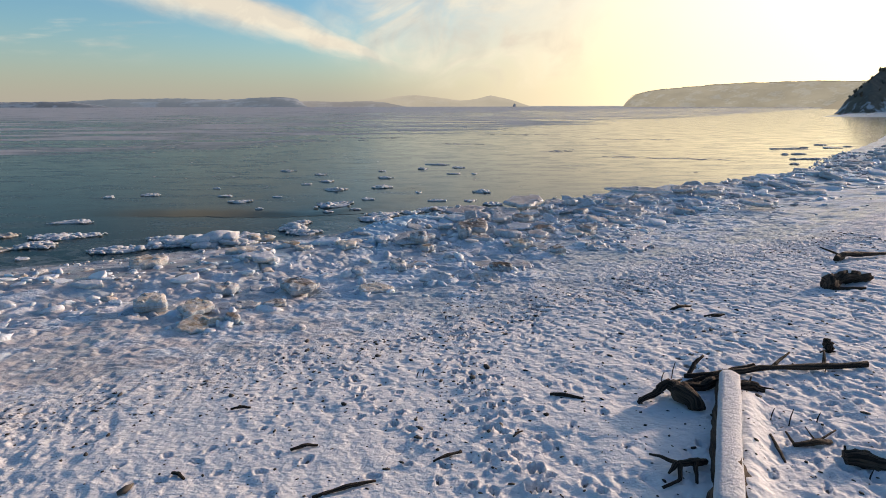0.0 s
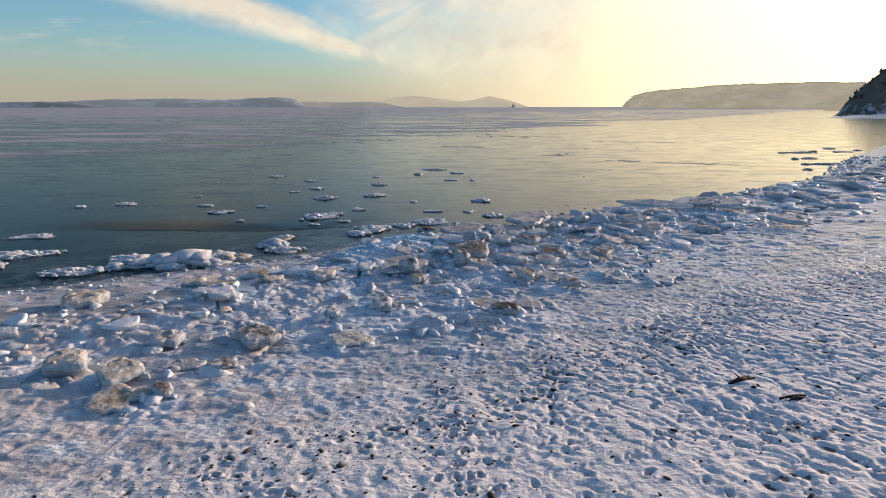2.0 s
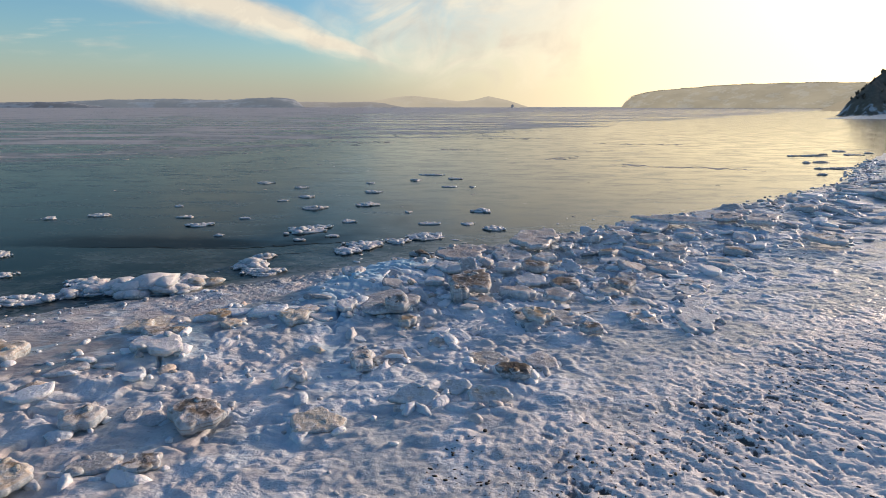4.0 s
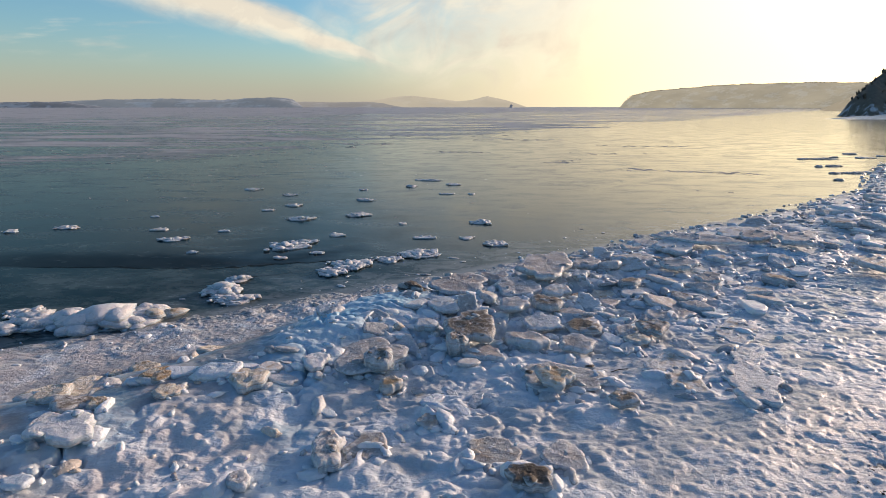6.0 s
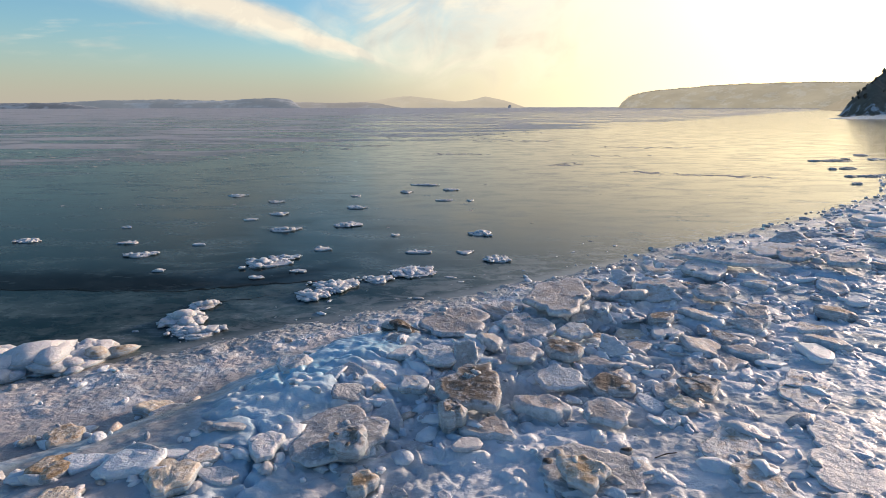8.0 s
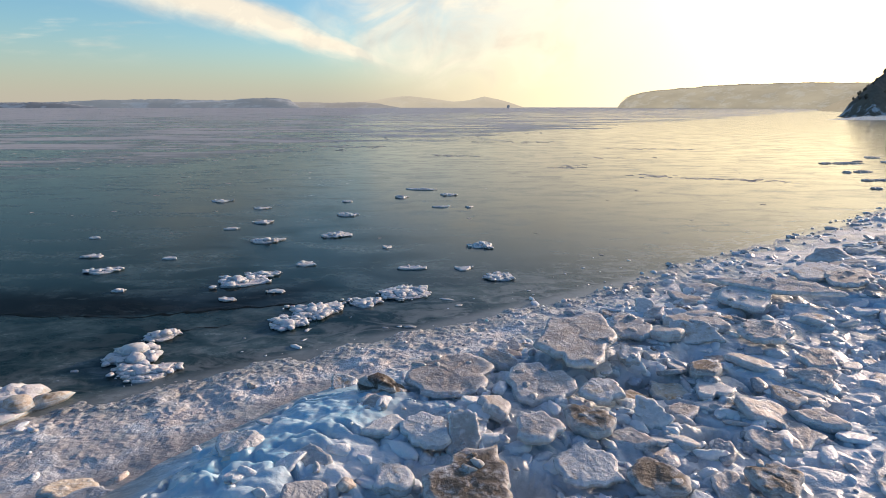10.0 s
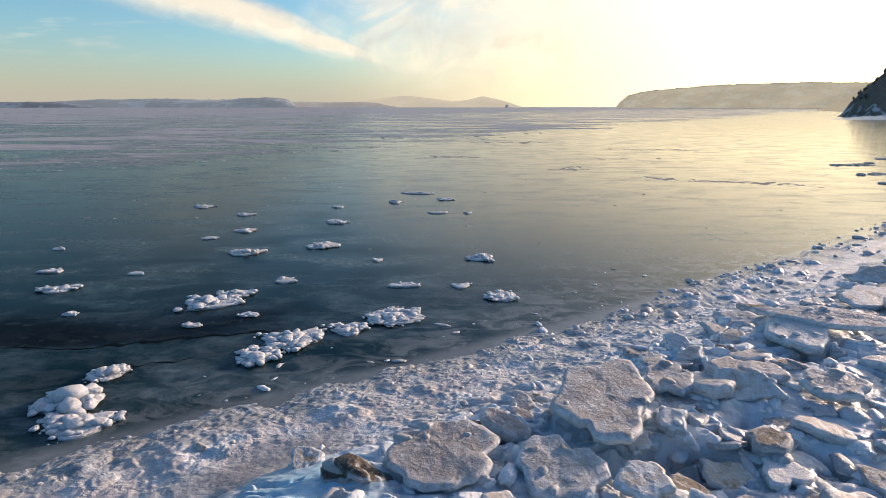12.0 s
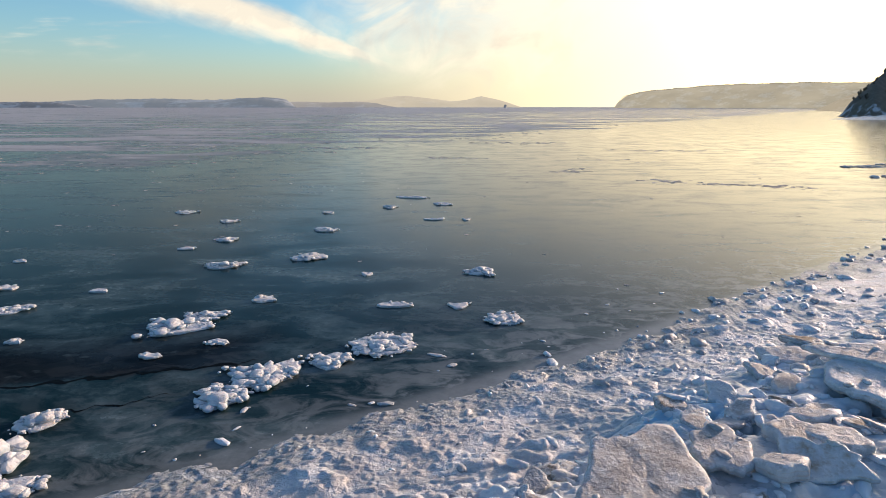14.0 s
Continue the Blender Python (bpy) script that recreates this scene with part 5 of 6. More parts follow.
ice_slab(-4.37, 14.97, 0.69, 0.48, 0.18, 27, 3, 297, ICE_DIRTY, "thin sandy ice slab", 0.06, 0, 0.04)
ice_slab(-6.27, 14.40, 1.00, 0.85, 0.26, 37, 7, 307, ICE_BUFF, "buff ice slab leaning on another", 0.10, 4)
ice_slab(-7.70, 14.90, 1.00, 0.95, 0.46, -5, 4, 310, ICE_BUFF, "buff ice block with a sandy crown", 0.12, 4, 0.05)
ice_slab(-5.01, 13.65, 0.39, 0.57, 0.26, 33, 4, 303, ICE_DIRTY, "small dark sandy ice lump", 0.05, 0, 0.04)
ice_slab(-1.47, 19.01, 0.54, 0.84, 0.34, 9, 3, 279, ICE_DIRTY, "sandy ice block beside a white one", 0.08, 4, 0.04)
ice_slab(-5.24, 15.05, 0.96, 0.56, 0.14, 30, 2, 300, ICE_GLASS, "low buff ice cake in wet ice", 0.04, 0)
ice_slab(-10.05, 19.24, 1.29, 1.33, 0.42, 37, 2, 307, ICE_BUFF, "rounded buff ice block", 0.05, 0)
ice_slab(-6.31, 19.50, 1.18, 1.07, 0.30, 26, 2, 296, ICE_WHITE, "rounded white ice block", 0.05, 0)
ice_slab(16.29, 31.42, 2.02, 1.94, 0.30, -31, 3, 239, ICE_CLEAN, "long flat ice slab on the far ridge", 0.30, 4)
ice_slab(15.09, 34.73, 1.70, 2.00, 0.30, -26, 4, 244, ICE_SILTY, "flat ice slab on the far ridge", 0.30, 4)


def ice_stump():
    """A column of ice that carries a dark, sandy cap."""
    ob = new("ice_column")
    z = ground_z(-0.70, 28.0)
    ob.location = (-0.70, 28.0, z - 0.42)
    v = lump_verts(501, BALL3, 0.6) * (0.62, 0.52, 0.46)
    v[:, :2] *= (1.0 - 0.28 * np.clip(v[:, 2:3] / 0.5, -0.3, 1))
    body = new("body", mesh_of("body", v + (0, 0, 0.12), BALL3[1], ICE_SILTY))
    cap = new("cap", mesh_of("cap", lump_verts(502, BALL3, 1.1) * (0.38, 0.30, 0.15) + (0.05, 0.0, 0.47), BALL3[1], ICE_DARK))
    body.parent = cap.parent = ob
    cap["label"] = "dark sandy ice cap"
    tagged(ob, "stout column of rimed blue ice with a sandy cap", "ice column")


ice_stump()


def scatter_slabs():
    """Smaller slabs and plates heaped along the ridge: shared meshes, each an object of its own."""
    r = np.random.default_rng(23)
    stock = []
    for k in range(20):
        mat = (ICE_CLEAN, ICE_SILTY, ICE_DIRTY, ICE_SILTY, ICE_SILTY, ICE_CLEAN, ICE_DIRTY)[k % 7]
        v, f = slab_data(300 + k, 0.5, r.uniform(0.32, 0.48), r.uniform(0.16, 0.32), sides=26, corners=(0, 3, 4, 5)[k % 4], relief=0.035)
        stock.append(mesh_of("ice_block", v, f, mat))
        rim_of(stock[-1], 26, 16)
    for k in range(6):
        v, f = slab_data(340 + k, 0.5, r.uniform(0.34, 0.48), r.uniform(0.2, 0.34), sides=26, corners=(0, 3, 4)[k % 3], relief=0.05)
        stock.append(mesh_of("ice_block", v, f, ICE_BUFF))
    words = {ICE_BUFF.name: "buff silty ice block among shore ice", ICE_CLEAN.name: "pale blue-grey ice slab among shore rubble", ICE_SILTY.name: "silt-grey ice slab among shore rubble", ICE_DIRTY.name: "sandy dark-topped ice slab among shore rubble"}
    count = 0
    while count < 210:
        y = r.uniform(14, 110) if count > 75 else r.uniform(18, 40)
        x = r.uniform(-9, 11) if count < 75 else r.uniform(4, 80)
        s = shore_distance(x, y)
        if not (4.8 if x > -3.5 else 2.0) < s < 13.5 or r.uniform() > math.exp(-(((s - 8.0) / 3.2) ** 2)) * (1.0 if x > 1.5 else 0.12 if x > -3.5 else 0.18):
            continue
        k = r.uniform(0.35, 0.95) * (1 if count < 75 else 1.5)
        if crowded(x, y, 0.30 * k):
            continue
        PLACED.append((x, y, 0.4 * k))
        me = stock[int(r.integers(20 if x > -3.5 else len(stock)))] if r.uniform() < 0.4 or x > -3.5 else stock[20 + int(r.integers(6))]
        ob = new("ice_block", me)
        h = r.uniform(0, 6.3)
        lean = Matrix.Rotation(radians(abs(r.normal(0, 8.5))), 4, Vector((math.cos(h), math.sin(h), 0)))
        ob.matrix_world = Matrix.Translation((x, y, ground_z(x, y) - 0.06 * k)) @ lean @ Matrix.Rotation(r.uniform(0, 6.3), 4, "Z") @ Matrix.Diagonal((k * 1.15, k, k * r.uniform(0.7, 1.3), 1))
        tagged(ob, words[me.materials[0].name], "ice block", "ice blocks stranded on the shore")
        count += 1


scatter_slabs()


def rubble():
    """Rounded knobs of ice all over the ridge and the shelf."""
    r = np.random.default_rng(31)
    kinds = [lump_verts(900 + k, BALL2, 0.6) for k in range(16)]
    small = [lump_verts(940 + k, BALL1, 0.3) for k in range(12)]
    groups = {0: [], 1: [], 2: []}
    plates = []
    for k in range(14):
        v, f = slab_data(700 + k, 1.0, 0.75, 0.5, sides=14, relief=0.06, corners=(0, 4, 3, 5)[k % 4])
        plates.append((np.array(v), np.array([t for q in f for t in ([q] if len(q) == 3 else [(q[0], q[1], q[2]), (q[0], q[2], q[3])])])))
    n = 0
    xs, ys = r.uniform(-24, 60, 90000), r.uniform(8, 95, 90000)
    ss = inland(xs, ys)
    clump = fbm2(xs * 0.45, ys * 0.45, 3, 77)
    for x, y, s, c in zip(xs, ys, ss, clump):
        if not -0.8 < s < 18.5:
            continue
        p = 0.46 * math.exp(-(((s - 8.8) / 3.4) ** 2)) + (0.22 if x < 3 else 0.38) * math.exp(-(((s - 1.4) / 1.8) ** 2)) + (0.07 if s < 15 else 0.03) + 0.08 * (x < 2) * (9 < s < 17) + 0.40 * (0 < x < 10) * (6 < s < 12)
        if -1.0 > x and 2.6 < s < 8.6 and r.uniform() < 0.85:
            continue
        far = math.hypot(x - 1, y - 14)
        if r.uniform() > p * (0.25 + 0.75 * (c > -0.05)) * (1 if far < 22 else 0.8):
            continue
        if any((x - hx) ** 2 + (y - hy) ** 2 < (0.8 * hr) ** 2 for hx, hy, hr, hd in HOLLOWS):
            continue
        if 5.0 < s < 14 and r.uniform() < (0.5 if x > 0.5 else 0.2):
            k = int(r.integers(len(plates)))
            if far < 30 and crowded(x, y, 0.05):
                continue
            size = min(0.5, 0.15 * math.exp(r.normal(0.1, 0.45))) * (1 if far < 26 else 1.6)
            v = turned(plates[k][0] * (size * 1.25, size, size * 0.75), r.uniform(0, 6.3), r.normal(0, 0.16), r.normal(0, 0.16))
            groups[0 if r.uniform() < 0.5 else 1].append((v + (x, y, ground_z(x, y) - 0.08 * size), plates[k][1]))
            continue
        size = min(0.17, 0.055 * math.exp(r.normal(0.2, 0.55))) * (1.0 if s > 3.5 or x > 4 else 0.75 if s > 0.4 else 0.4) * (1 if far < 26 else 1.35)
        v = (kinds if size > 0.07 else small)[int(r.integers(12))]
        v = turned(v * (size * r.uniform(1.0, 2.2), size * r.uniform(0.75, 1.2), size * r.uniform(0.5, 0.9)), r.uniform(0, 6.3), r.normal(0, 0.25))
        g = 0 if r.uniform() < 0.62 else (1 if r.uniform() < (0.75 if x > -4 else 0.3) or x > 0 else 2)
        groups[g].append((v + (x, y, max(0.0, ground_z(x, y)) + size * 0.12), (BALL2 if size > 0.07 else BALL1)[1]))
        n += 1
    for _ in range(420):
        x, y = r.uniform(-14, 10), r.uniform(28, 47)
        s = shore_distance(x, y)
        if not -5.5 < s < -0.5 or r.uniform() > math.exp((s + 0.5) / 1.6):
            continue
        size = min(0.13, 0.035 * math.exp(r.normal(0.2, 0.5)))
        v = turned(kinds[int(r.integers(16))] * (size * r.uniform(1.2, 2.6), size * r.uniform(0.8, 1.4), size * r.uniform(0.2, 0.45)), r.uniform(0, 6.3))
        groups[0 if r.uniform() < 0.4 else 1].append((v + (x, y, 0.05 * size), BALL2[1]))
    for x, y, reach in PLACED:
        if math.hypot(x - 1, y - 14) > 32:
            continue
        for _ in range(int(5 + 9 * reach)):
            a = r.uniform(0, 6.3)
            px, py = x + reach * r.uniform(0.8, 1.35) * math.cos(a), y + reach * r.uniform(0.8, 1.35) * math.sin(a)
            size = min(0.2, 0.065 * math.exp(r.normal(0.2, 0.5)))
            v = turned(kinds[int(r.integers(16))] * (size * r.uniform(1.0, 2.4), size * r.uniform(0.7, 1.3), size * r.uniform(0.45, 0.9)), r.uniform(0, 6.3), r.normal(0, 0.25))
            groups[0 if r.uniform() < 0.7 else 1].append((v + (px, py, ground_z(px, py) + size * 0.05), BALL2[1]))
    for g, mat, label in ((0, RUBBLE_WHITE, "rounded knobs of white shore ice"), (1, RUBBLE_GREY, "rounded knobs of grey shore ice"), (2, RUBBLE_BUFF, "rounded knobs of buff silty ice")):
        big_mesh("ice_rubble", groups[g], mat, label, "ice rubble")


RUBBLE_WHITE = rubble_material("white_knobs", (0.56, 0.64, 0.72), (0.78, 0.81, 0.85))
RUBBLE_GREY = rubble_material("grey_knobs", (0.30, 0.32, 0.35), (0.60, 0.61, 0.63))
RUBBLE_BUFF = rubble_material("buff_knobs", (0.46, 0.40, 0.35), (0.68, 0.62, 0.56))
rubble()


# ---- driftwood on the beach ----
def tube_data(points, radii, sides=12, seed=0, rough=0.12, sub=5):
    """A knotted round stick along a line of points."""
    r = np.random.default_rng(seed)
    pts, rad = np.array(points, float), np.array(radii, float)
    t = np.linspace(0, len(pts) - 1, (len(pts) - 1) * sub + 1)
    c = np.stack([np.interp(t, np.arange(len(pts)), pts[:, k]) for k in range(3)], 1)
    for _ in range(2):
        c[1:-1] = 0.25 * c[:-2] + 0.5 * c[1:-1] + 0.25 * c[2:]
    rr = np.interp(t, np.arange(len(pts)), rad)
    c[:, 0] += 0.8 * rr * fbm2(t * 1.7 + seed, t * 0 + 1.5, 3, seed + 9)
    c[:, 2] += 0.6 * rr * fbm2(t * 1.7 + seed, t * 0 + 8.5, 3, seed + 11)
    ways = np.gradient(c, axis=0)
    ways /= np.linalg.norm(ways, axis=1)[:, None]
    side = np.cross(ways, (0.05, 0.02, 1.0))
    side /= np.linalg.norm(side, axis=1)[:, None]
    up = np.cross(side, ways)
    a = np.linspace(0, 2 * math.pi, sides, endpoint=False)
    ridge_ = 1 + 0.8 * rough * r.normal(size=sides)
    verts = []
    for k in range(len(c)):
        w = ridge_ * (1 + 2.0 * rough * fbm2(np.full(sides, k * 0.45 + seed * 7.3), 1.3 * np.cos(a) + 5 + np.sin(a), 3, seed))
        for i in range(sides):
            verts.append(c[k] + rr[k] * w[i] * (math.cos(a[i]) * side[k] + math.sin(a[i]) * up[k]))
    faces = [(k * sides + i, k * sides + (i + 1) % sides, (k + 1) * sides + (i + 1) % sides, (k + 1) * sides + i) for k in range(len(c) - 1) for i in range(sides)]
    verts += [c[0] - ways[0] * rr[0] * 0.15, c[-1] + ways[-1] * rr[-1] * 0.15]
    e0, e1, last = len(verts) - 2, len(verts) - 1, (len(c) - 1) * sides
    faces += [(e0, (i + 1) % sides, i) for i in range(sides)] + [(e1, last + i, last + (i + 1) % sides) for i in range(sides)]
    return verts, faces


def bank_data(points, wide, tall, seed):
    """A straight flat-topped bank of snow lying along a line."""
    pts = np.array(points, float)
    t = np.linspace(0, len(pts) - 1, (len(pts) - 1) * 18 + 1)
    c = np.stack([np.interp(t, np.arange(len(pts)), pts[:, k]) for k in range(3)], 1)
    way = (pts[-1] - pts[0]) / np.linalg.norm(pts[-1] - pts[0])
    side = np.array((way[1], -way[0], 0.0))
    shape = ((-0.90, -0.5), (-1.0, 0.15), (-0.98, 0.6), (-0.82, 0.90), (-0.45, 1.0), (0.0, 1.03), (0.45, 1.0), (0.82, 0.88), (1.0, 0.55), (1.04, 0.1), (0.92, -0.5))
    verts = []
    for k in range(len(c)):
        end = min(1.0, 0.55 + 0.15 * min(k, len(c) - 1 - k))
        for i, (a, b) in enumerate(shape):
            w = 1 + 0.10 * float(fbm2(np.array([t[k] * 3.0 + seed]), np.array([a * 1.5 + b]), 4, seed)[0])
            verts.append(c[k] + side * wide * a * w * end + np.array((0, 0, tall * b * w * end)))
    m = len(shape)
    faces = [(k * m + i, k * m + i + 1, (k + 1) * m + i + 1, (k + 1) * m + i) for k in range(len(c) - 1) for i in range(m - 1)]
    faces += [tuple(range(m)), tuple(reversed(range((len(c) - 1) * m, len(c) * m)))]
    return verts, faces


def grain_of(me, sides):
    """Coordinates round and along a stem, for its grain."""
    k = np.arange(len(me.vertices))
    a = (k % sides) * 6.2832 / sides
    me.attributes.new("stem", "FLOAT_VECTOR", "POINT").data.foreach_set("vector", np.stack([np.cos(a), np.sin(a), (k // sides) * 0.05], 1).astype(np.float32).ravel())


def on_beach(points, lift):
    return [(x, y, ground_z(x, y) + lift + dz) for x, y, dz in points]


def driftwood(name, label, sticks, mat, category="driftwood", cap=None, seed=1):
    """sticks: (part name, points, radii). The first is the main stem; the others grow from it. cap: a lying snow cap (points, radii)."""
    ob = new(name)
    first = sticks[0][1][0]
    ob.location = first
    for k, (piece, points, radii) in enumerate(sticks):
        v, f = tube_data([np.subtract(p, first) for p in points], radii, 14 if radii[0] > 0.04 else 7, seed + k, 0.20, 8 if radii[0] > 0.1 else 5)
        part_ob = new(piece, mesh_of(piece, v, f, mat))
        grain_of(part_ob.data, 14 if radii[0] > 0.04 else 7)
        part_ob.parent = ob
    if cap:
        points, radii = cap
        if isinstance(radii, tuple):
            v, f = tube_data([np.subtract(p, first) for p in points], radii, 20, seed + 40, 0.035, 16)
        else:
            v, f = bank_data([np.subtract(p, first) for p in points], radii, 0.9 * radii, seed + 40)
        part_ob = new("snow_cap", mesh_of("snow_cap", v, f, SNOW))
        part_ob.parent = ob
        part_ob["label"] = "thick white snow cap"
    return tagged(ob, label, category)


log_low, log_high = ground_z(3.15, 5.2) + 0.15, ground_z(4.72, 8.75) + 0.17
log_line = [(3.15 + 1.57 * k / 3, 5.2 + 3.55 * k / 3, log_low + (log_high - log_low) * k / 3) for k in range(4)]
driftwood("driftwood_log", "long thick driftwood log under a cap of snow", [("trunk", log_line, (0.165, 0.16, 0.15, 0.14))], WOOD_PALE, cap=([(x + 0.035, y, z + 0.06) for x, y, z in log_line], 0.145), seed=3)
arm = on_beach([(4.2, 9.1, 0.04), (4.85, 9.05, 0.10), (5.65, 9.2, 0.12), (6.55, 9.32, 0.07), (7.3, 9.42, 0.06)], 0.0)
driftwood("driftwood_branch", "long dark bare driftwood branch with forked end", [("limb", [(4.5, 8.95, arm[1][2] - 0.03), (5.0, 9.15, arm[1][2] + 0.0), (5.4, 9.28, arm[2][2] - 0.02)], (0.05, 0.045, 0.03)), ("stem", arm, (0.035, 0.05, 0.045, 0.055, 0.045)), ("twig", [(4.3, 9.15, arm[0][2]), (4.42, 9.3, arm[0][2] + 0.12), (4.62, 9.45, arm[0][2] + 0.20)], (0.04, 0.035, 0.02)), ("twig", [arm[1], (4.1, 8.9, arm[0][2] - 0.03)], (0.05, 0.02)), ("twig", [arm[2], (6.1, 9.55, arm[2][2] + 0.10)], (0.03, 0.012)), ("twig", [arm[3], (6.75, 9.7, arm[3][2] + 0.12)], (0.035, 0.015))], WOOD, seed=9)
root = on_beach([(3.74, 8.45, 0.20), (3.84, 8.2, 0.14), (3.98, 7.95, 0.03)], 0.0)
driftwood("driftwood_stump", "short forked dark wet driftwood stump lying in snow", [("stem", root, (0.09, 0.135, 0.125)), ("limb", [root[0], (3.5, 8.35, root[0][2] - 0.10), (3.2, 8.2, root[0][2] - 0.20)], (0.07, 0.055, 0.03)), ("twig", [root[0], (3.95, 8.55, root[0][2] + 0.02)], (0.03, 0.012))], WOOD, seed=15)
low_arm = on_beach([(3.95, 8.55, 0.06), (4.25, 8.6, 0.06), (4.55, 8.7, 0.08)], 0.0)
driftwood("driftwood_branch", "dark broken branch lying beside a snowy log", [("stem", low_arm, (0.05, 0.06, 0.07))], WOOD, seed=18)
end = on_beach([(4.75, 8.65, 0.04), (5.0, 8.6, 0.10), (5.2, 8.5, 0.02)], 0.0)
driftwood("driftwood_branch", "dark rotten wood end beside a snowy log", [("stem", end, (0.08, 0.09, 0.03)), ("splinter", [end[1], (5.1, 8.75, end[1][2] + 0.08)], (0.03, 0.01)), ("splinter", [end[1], (5.3, 8.45, end[1][2] + 0.02)], (0.025, 0.01))], WOOD, seed=19)
bent = on_beach([(9.75, 14.4, 0.02), (9.85, 14.75, 0.18), (10.4, 15.0, 0.20), (11.1, 15.1, 0.10)], 0.0)
driftwood("driftwood_log", "bent dark driftwood log with snow on top", [("stem", bent, (0.16, 0.17, 0.16, 0.11)), ("twig", [bent[0], (10.6, 14.4, bent[0][2] + 0.02)], (0.05, 0.03))], WOOD, cap=([(x, y + 0.05, z + 0.08) for x, y, z in bent[1:]], (0.12, 0.12, 0.06)), seed=21)
thin = on_beach([(12.1, 18.0, 0.08), (12.5, 18.35, 0.12), (13.1, 18.5, 0.12), (14.2, 18.8, 0.08)], 0.0)
driftwood("driftwood_branch", "thin dark driftwood branch on snow", [("stem", thin, (0.08, 0.09, 0.07, 0.04)), ("twig", [thin[1], (11.9, 18.6, thin[1][2] + 0.2)], (0.04, 0.02))], WOOD, seed=25)
post = on_beach([(7.08, 10.1, -0.1), (7.10, 10.1, 0.1), (7.07, 10.15, 0.22)], 0.0)
driftwood("wood_stump", "short upright weathered stump standing in snow", [("stem", post, (0.085, 0.09, 0.06))], WOOD, "stump", seed=28)
side_log = on_beach([(5.25, 6.65, 0.03), (5.65, 6.55, 0.03), (6.25, 6.45, 0.04), (7.4, 6.4, 0.05)], 0.0)
driftwood("driftwood_log", "dark driftwood log half buried in snow", [("trunk", side_log, (0.09, 0.115, 0.125, 0.12)), ("knot", [side_log[0], (5.25, 6.7, side_log[0][2] + 0.13)], (0.045, 0.02))], WOOD, cap=([(x, y + 0.06, z + 0.09) for x, y, z in side_log], (0.05, 0.10, 0.115, 0.115)), seed=31)
roots = on_beach([(3.0, 6.3, 0.03), (3.15, 6.4, 0.10), (3.35, 6.42, 0.10), (3.52, 6.55, 0.04)], 0.0)
driftwood("driftwood_roots", "twisted thin driftwood roots in the snow", [("stem", roots, (0.015, 0.04, 0.055, 0.035)), ("root", [roots[1], (2.98, 6.55, roots[1][2]), (2.9, 6.7, roots[0][2])], (0.03, 0.02, 0.015)), ("root", [roots[1], (3.1, 6.2, roots[0][2]), (2.85, 6.05, roots[0][2])], (0.03, 0.02, 0.015)), ("root", [roots[2], (3.25, 6.1, roots[0][2] + 0.02)], (0.03, 0.015))], WOOD, seed=35)
shard = on_beach([(4.8, 6.95, 0.02), (5.1, 7.0, 0.06), (5.35, 7.1, 0.02)], 0.0)
driftwood("driftwood_branch", "short weathered driftwood piece in snow", [("stem", shard, (0.03, 0.045, 0.035)), ("twig", [shard[1], (5.45, 7.2, shard[1][2] + 0.06)], (0.02, 0.012)), ("twig", [shard[1], (5.05, 7.2, shard[1][2] + 0.1)], (0.015, 0.008)), ("twig", [shard[0], (4.78, 7.15, shard[0][2] + 0.08)], (0.02, 0.012))], WOOD_PALE, seed=38)
plank = on_beach([(4.62, 7.2, 0.015), (4.56, 6.9, 0.02), (4.5, 6.6, 0.0)], 0.0)
driftwood("driftwood_plank", "narrow weathered board on edge in snow", [("board", plank, (0.015, 0.02, 0.015))], WOOD_PALE, seed=41)
half = on_beach([(5.45, 13.30, -0.01), (5.70, 13.42, 0.035), (5.85, 13.50, 0.02), (6.05, 13.55, -0.02)], 0.0)
driftwood("driftwood_branch", "dark broken branch mostly buried in snow", [("stem", half, (0.02, 0.055, 0.045, 0.015)), ("twig", [half[1], (5.62, 13.5, half[1][2] + 0.07)], (0.02, 0.008))], WOOD, seed=44)
half = on_beach([(6.0, 12.42, -0.01), (6.20, 12.50, 0.025), (6.42, 12.55, -0.02)], 0.0)
driftwood("driftwood_branch", "short dark branch mostly buried in snow", [("stem", half, (0.02, 0.042, 0.012))], WOOD, seed=46)


def lying_stick(x, y, long, turn, thick, label, seed, rise=0.0):
    c, s = math.cos(radians(turn)) * long / 2, math.sin(radians(turn)) * long / 2
    z = ground_z(x, y)
    pts = [(x - c, y - s, z + 0.015), (x, y + 0.02, z + 0.035 + rise * 0.4), (x + c, y + s, z + 0.02 + rise)]
    driftwood("stick", label, [("stem", pts, (thick * 0.7, thick, thick * 0.6))], WOOD, "stick", seed=seed)


lying_stick(-1.54, 7.2, 0.36, 20, 0.028, "short dark stick on trodden snow", 51)
lying_stick(-0.8, 6.2, 0.75, 25, 0.028, "dark bare stick on trodden snow", 52)
lying_stick(0.4, 6.85, 0.42, 30, 0.02, "thin brown stick on trodden snow", 53)
lying_stick(1.35, 7.35, 0.2, 45, 0.014, "thin twig on trodden snow", 54)
lying_stick(2.2, 8.5, 0.5, -20, 0.03, "dark stick half buried in snow", 55)
lying_stick(-2.9, 8.5, 0.3, 10, 0.02, "dark twig on snow", 56)
lying_stick(-3.0, 6.6, 0.25, -30, 0.025, "dark bark scrap on snow", 57)
lying_stick(4.50, 22.84, 0.46, 20, 0.012, "thin dark twig on smooth shore ice", 58)
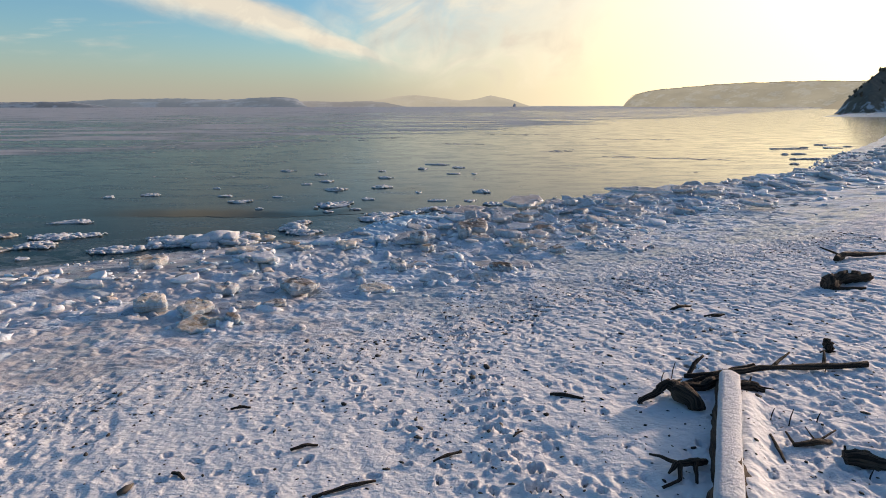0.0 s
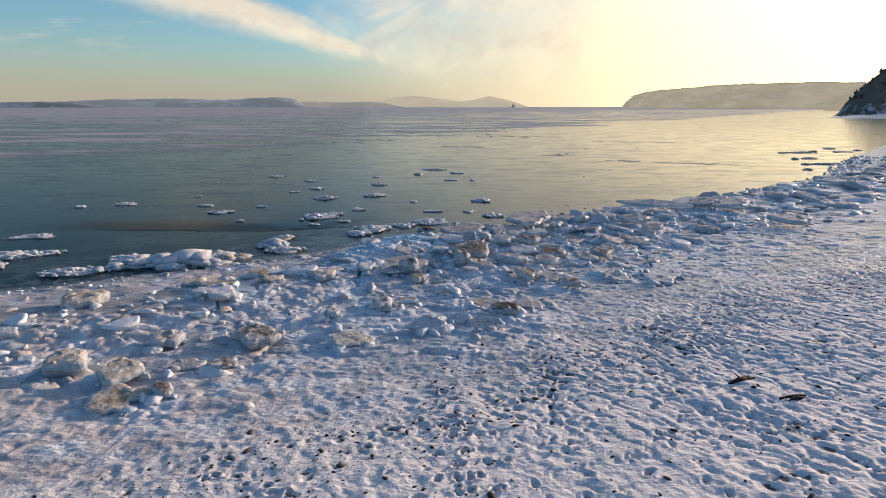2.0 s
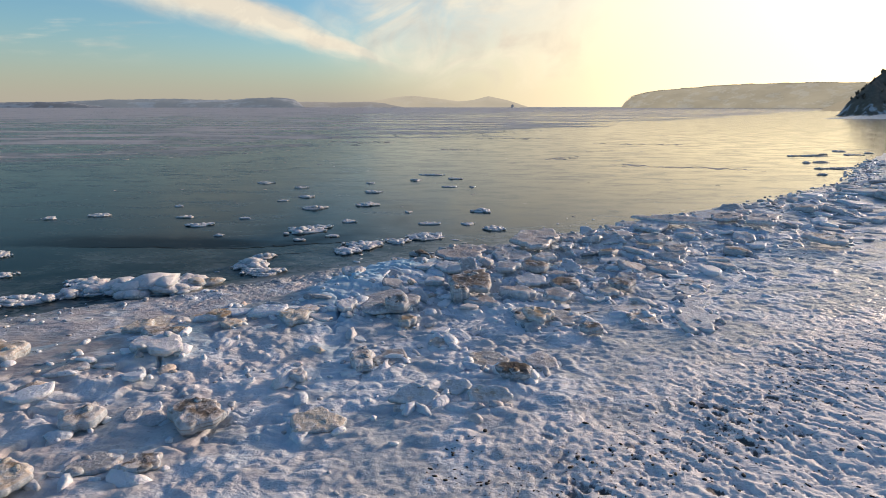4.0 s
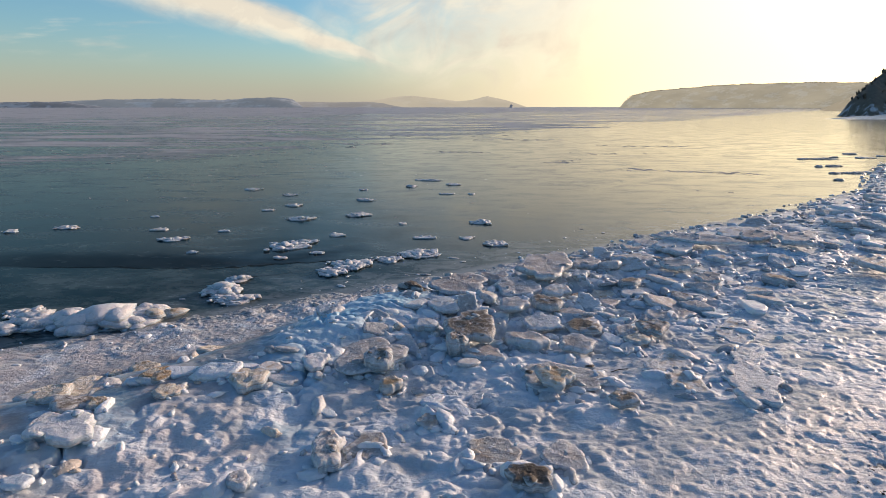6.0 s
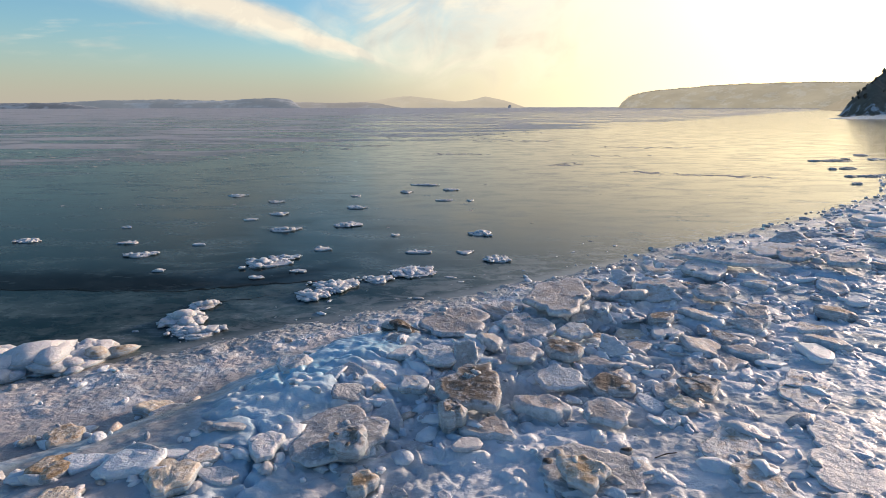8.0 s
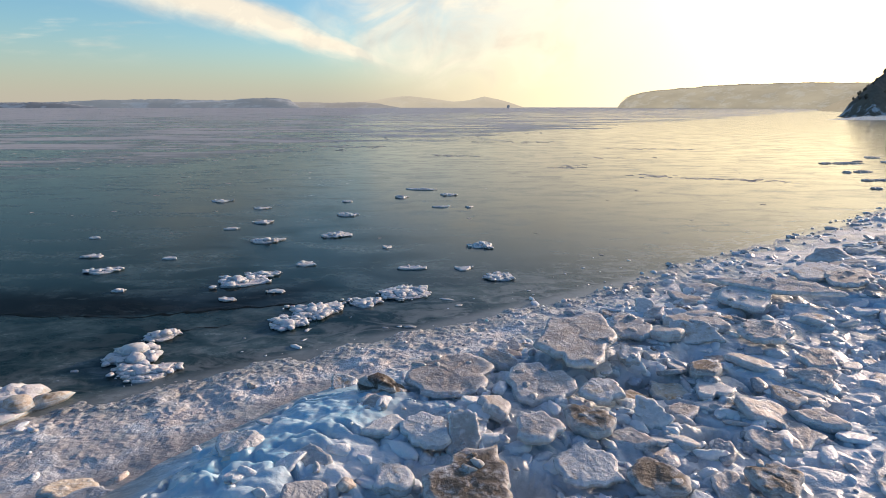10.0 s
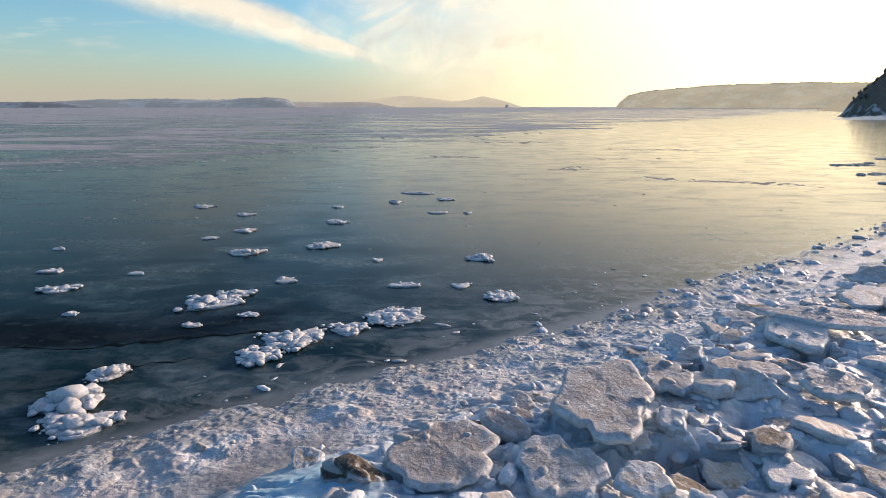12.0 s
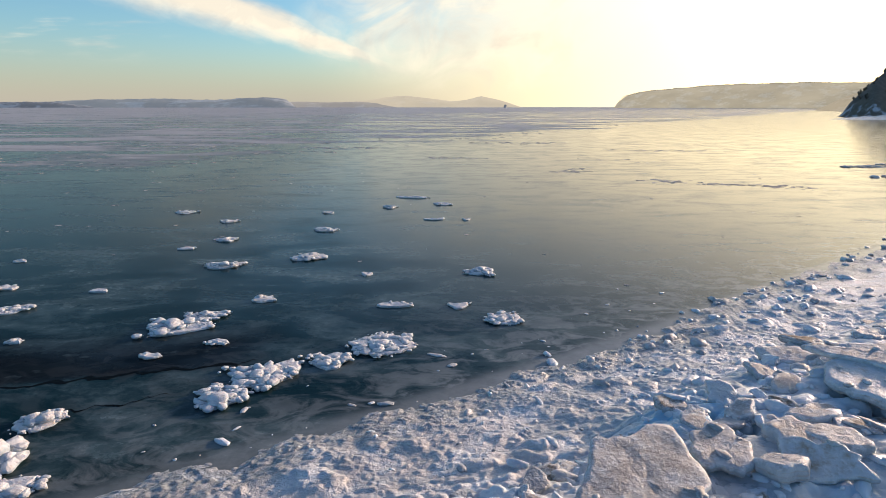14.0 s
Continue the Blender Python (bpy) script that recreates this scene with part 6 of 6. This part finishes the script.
lying_stick(3.39, 21.75, 0.50, 8, 0.012, "thin dark twig beside a sandy ice block", 59)
lying_stick(6.14, 12.56, 0.50, 12, 0.022, "dark stick half buried in snow", 60)


def beach_stone(x, y, size, seed, label):
    ob = new("stone", mesh_of("stone", lump_verts(seed, BALL2, 0.35) * (size, 0.8 * size, 0.65 * size), BALL2[1], ICE_DARK))
    ob.location = (x, y, ground_z(x, y) + 0.35 * size)
    tagged(ob, label, "stone")


beach_stone(2.36, 22.46, 0.12, 811, "dark rounded stone frozen onto shore ice")
beach_stone(3.82, 22.92, 0.13, 812, "flat dark stone lying on smooth ice")
for x, y, tall in ((5.05, 7.55, 0.26), (4.85, 7.65, 0.18), (5.45, 7.6, 0.14), (4.0, 9.1, 0.28), (3.8, 9.0, 0.16), (6.5, 9.2, 0.15), (-0.2, 9.6, 0.12), (-0.1, 9.65, 0.14), (5.3, 6.3, 0.2)):
    z = ground_z(x, y)
    driftwood("twig", "thin bare twig standing up from the snow", [("stem", [(x, y, z - 0.05), (x + 0.01, y, z + tall * 0.5), (x + 0.04, y + 0.01, z + tall)], (0.009, 0.008, 0.005))], WOOD, "twig", seed=int(60 + 10 * tall))


def litter():
    """Dark pebbles, bark and weed scattered over the trodden snow."""
    m, n = material("dark_litter")
    n.done(n.surface(n.mix(n.island(), (0.015, 0.013, 0.011), (0.09, 0.075, 0.06)), 0.8))
    r = np.random.default_rng(41)
    kinds = [lump_verts(960 + k, BALL1, 0.3) for k in range(10)]
    chunks = []
    while len(chunks) < 7500:
        x, y = r.uniform(-11, 16), r.uniform(5, 26)
        s = shore_distance(x, y)
        p = 0.35 * (s > 19) + 0.9 * math.exp(-(((s - 20.3) / 0.9) ** 2)) + 1.3 * math.exp(-(((x - 0.6) / 0.45) ** 2)) * (s > 18)
        if s < 18 or r.uniform() > p:
            continue
        size = 0.0075 * math.exp(r.normal(0.2, 0.6))
        v = turned(kinds[int(r.integers(10))] * (size * r.uniform(1, 2.4), size, size * 0.6), r.uniform(0, 6.3))
        chunks.append((v + (x, y, ground_z(x, y) + size * 0.2), BALL1[1]))
    big_mesh("litter", chunks, m, "dark pebbles, bark and weed scraps on the snow", "litter")


litter()
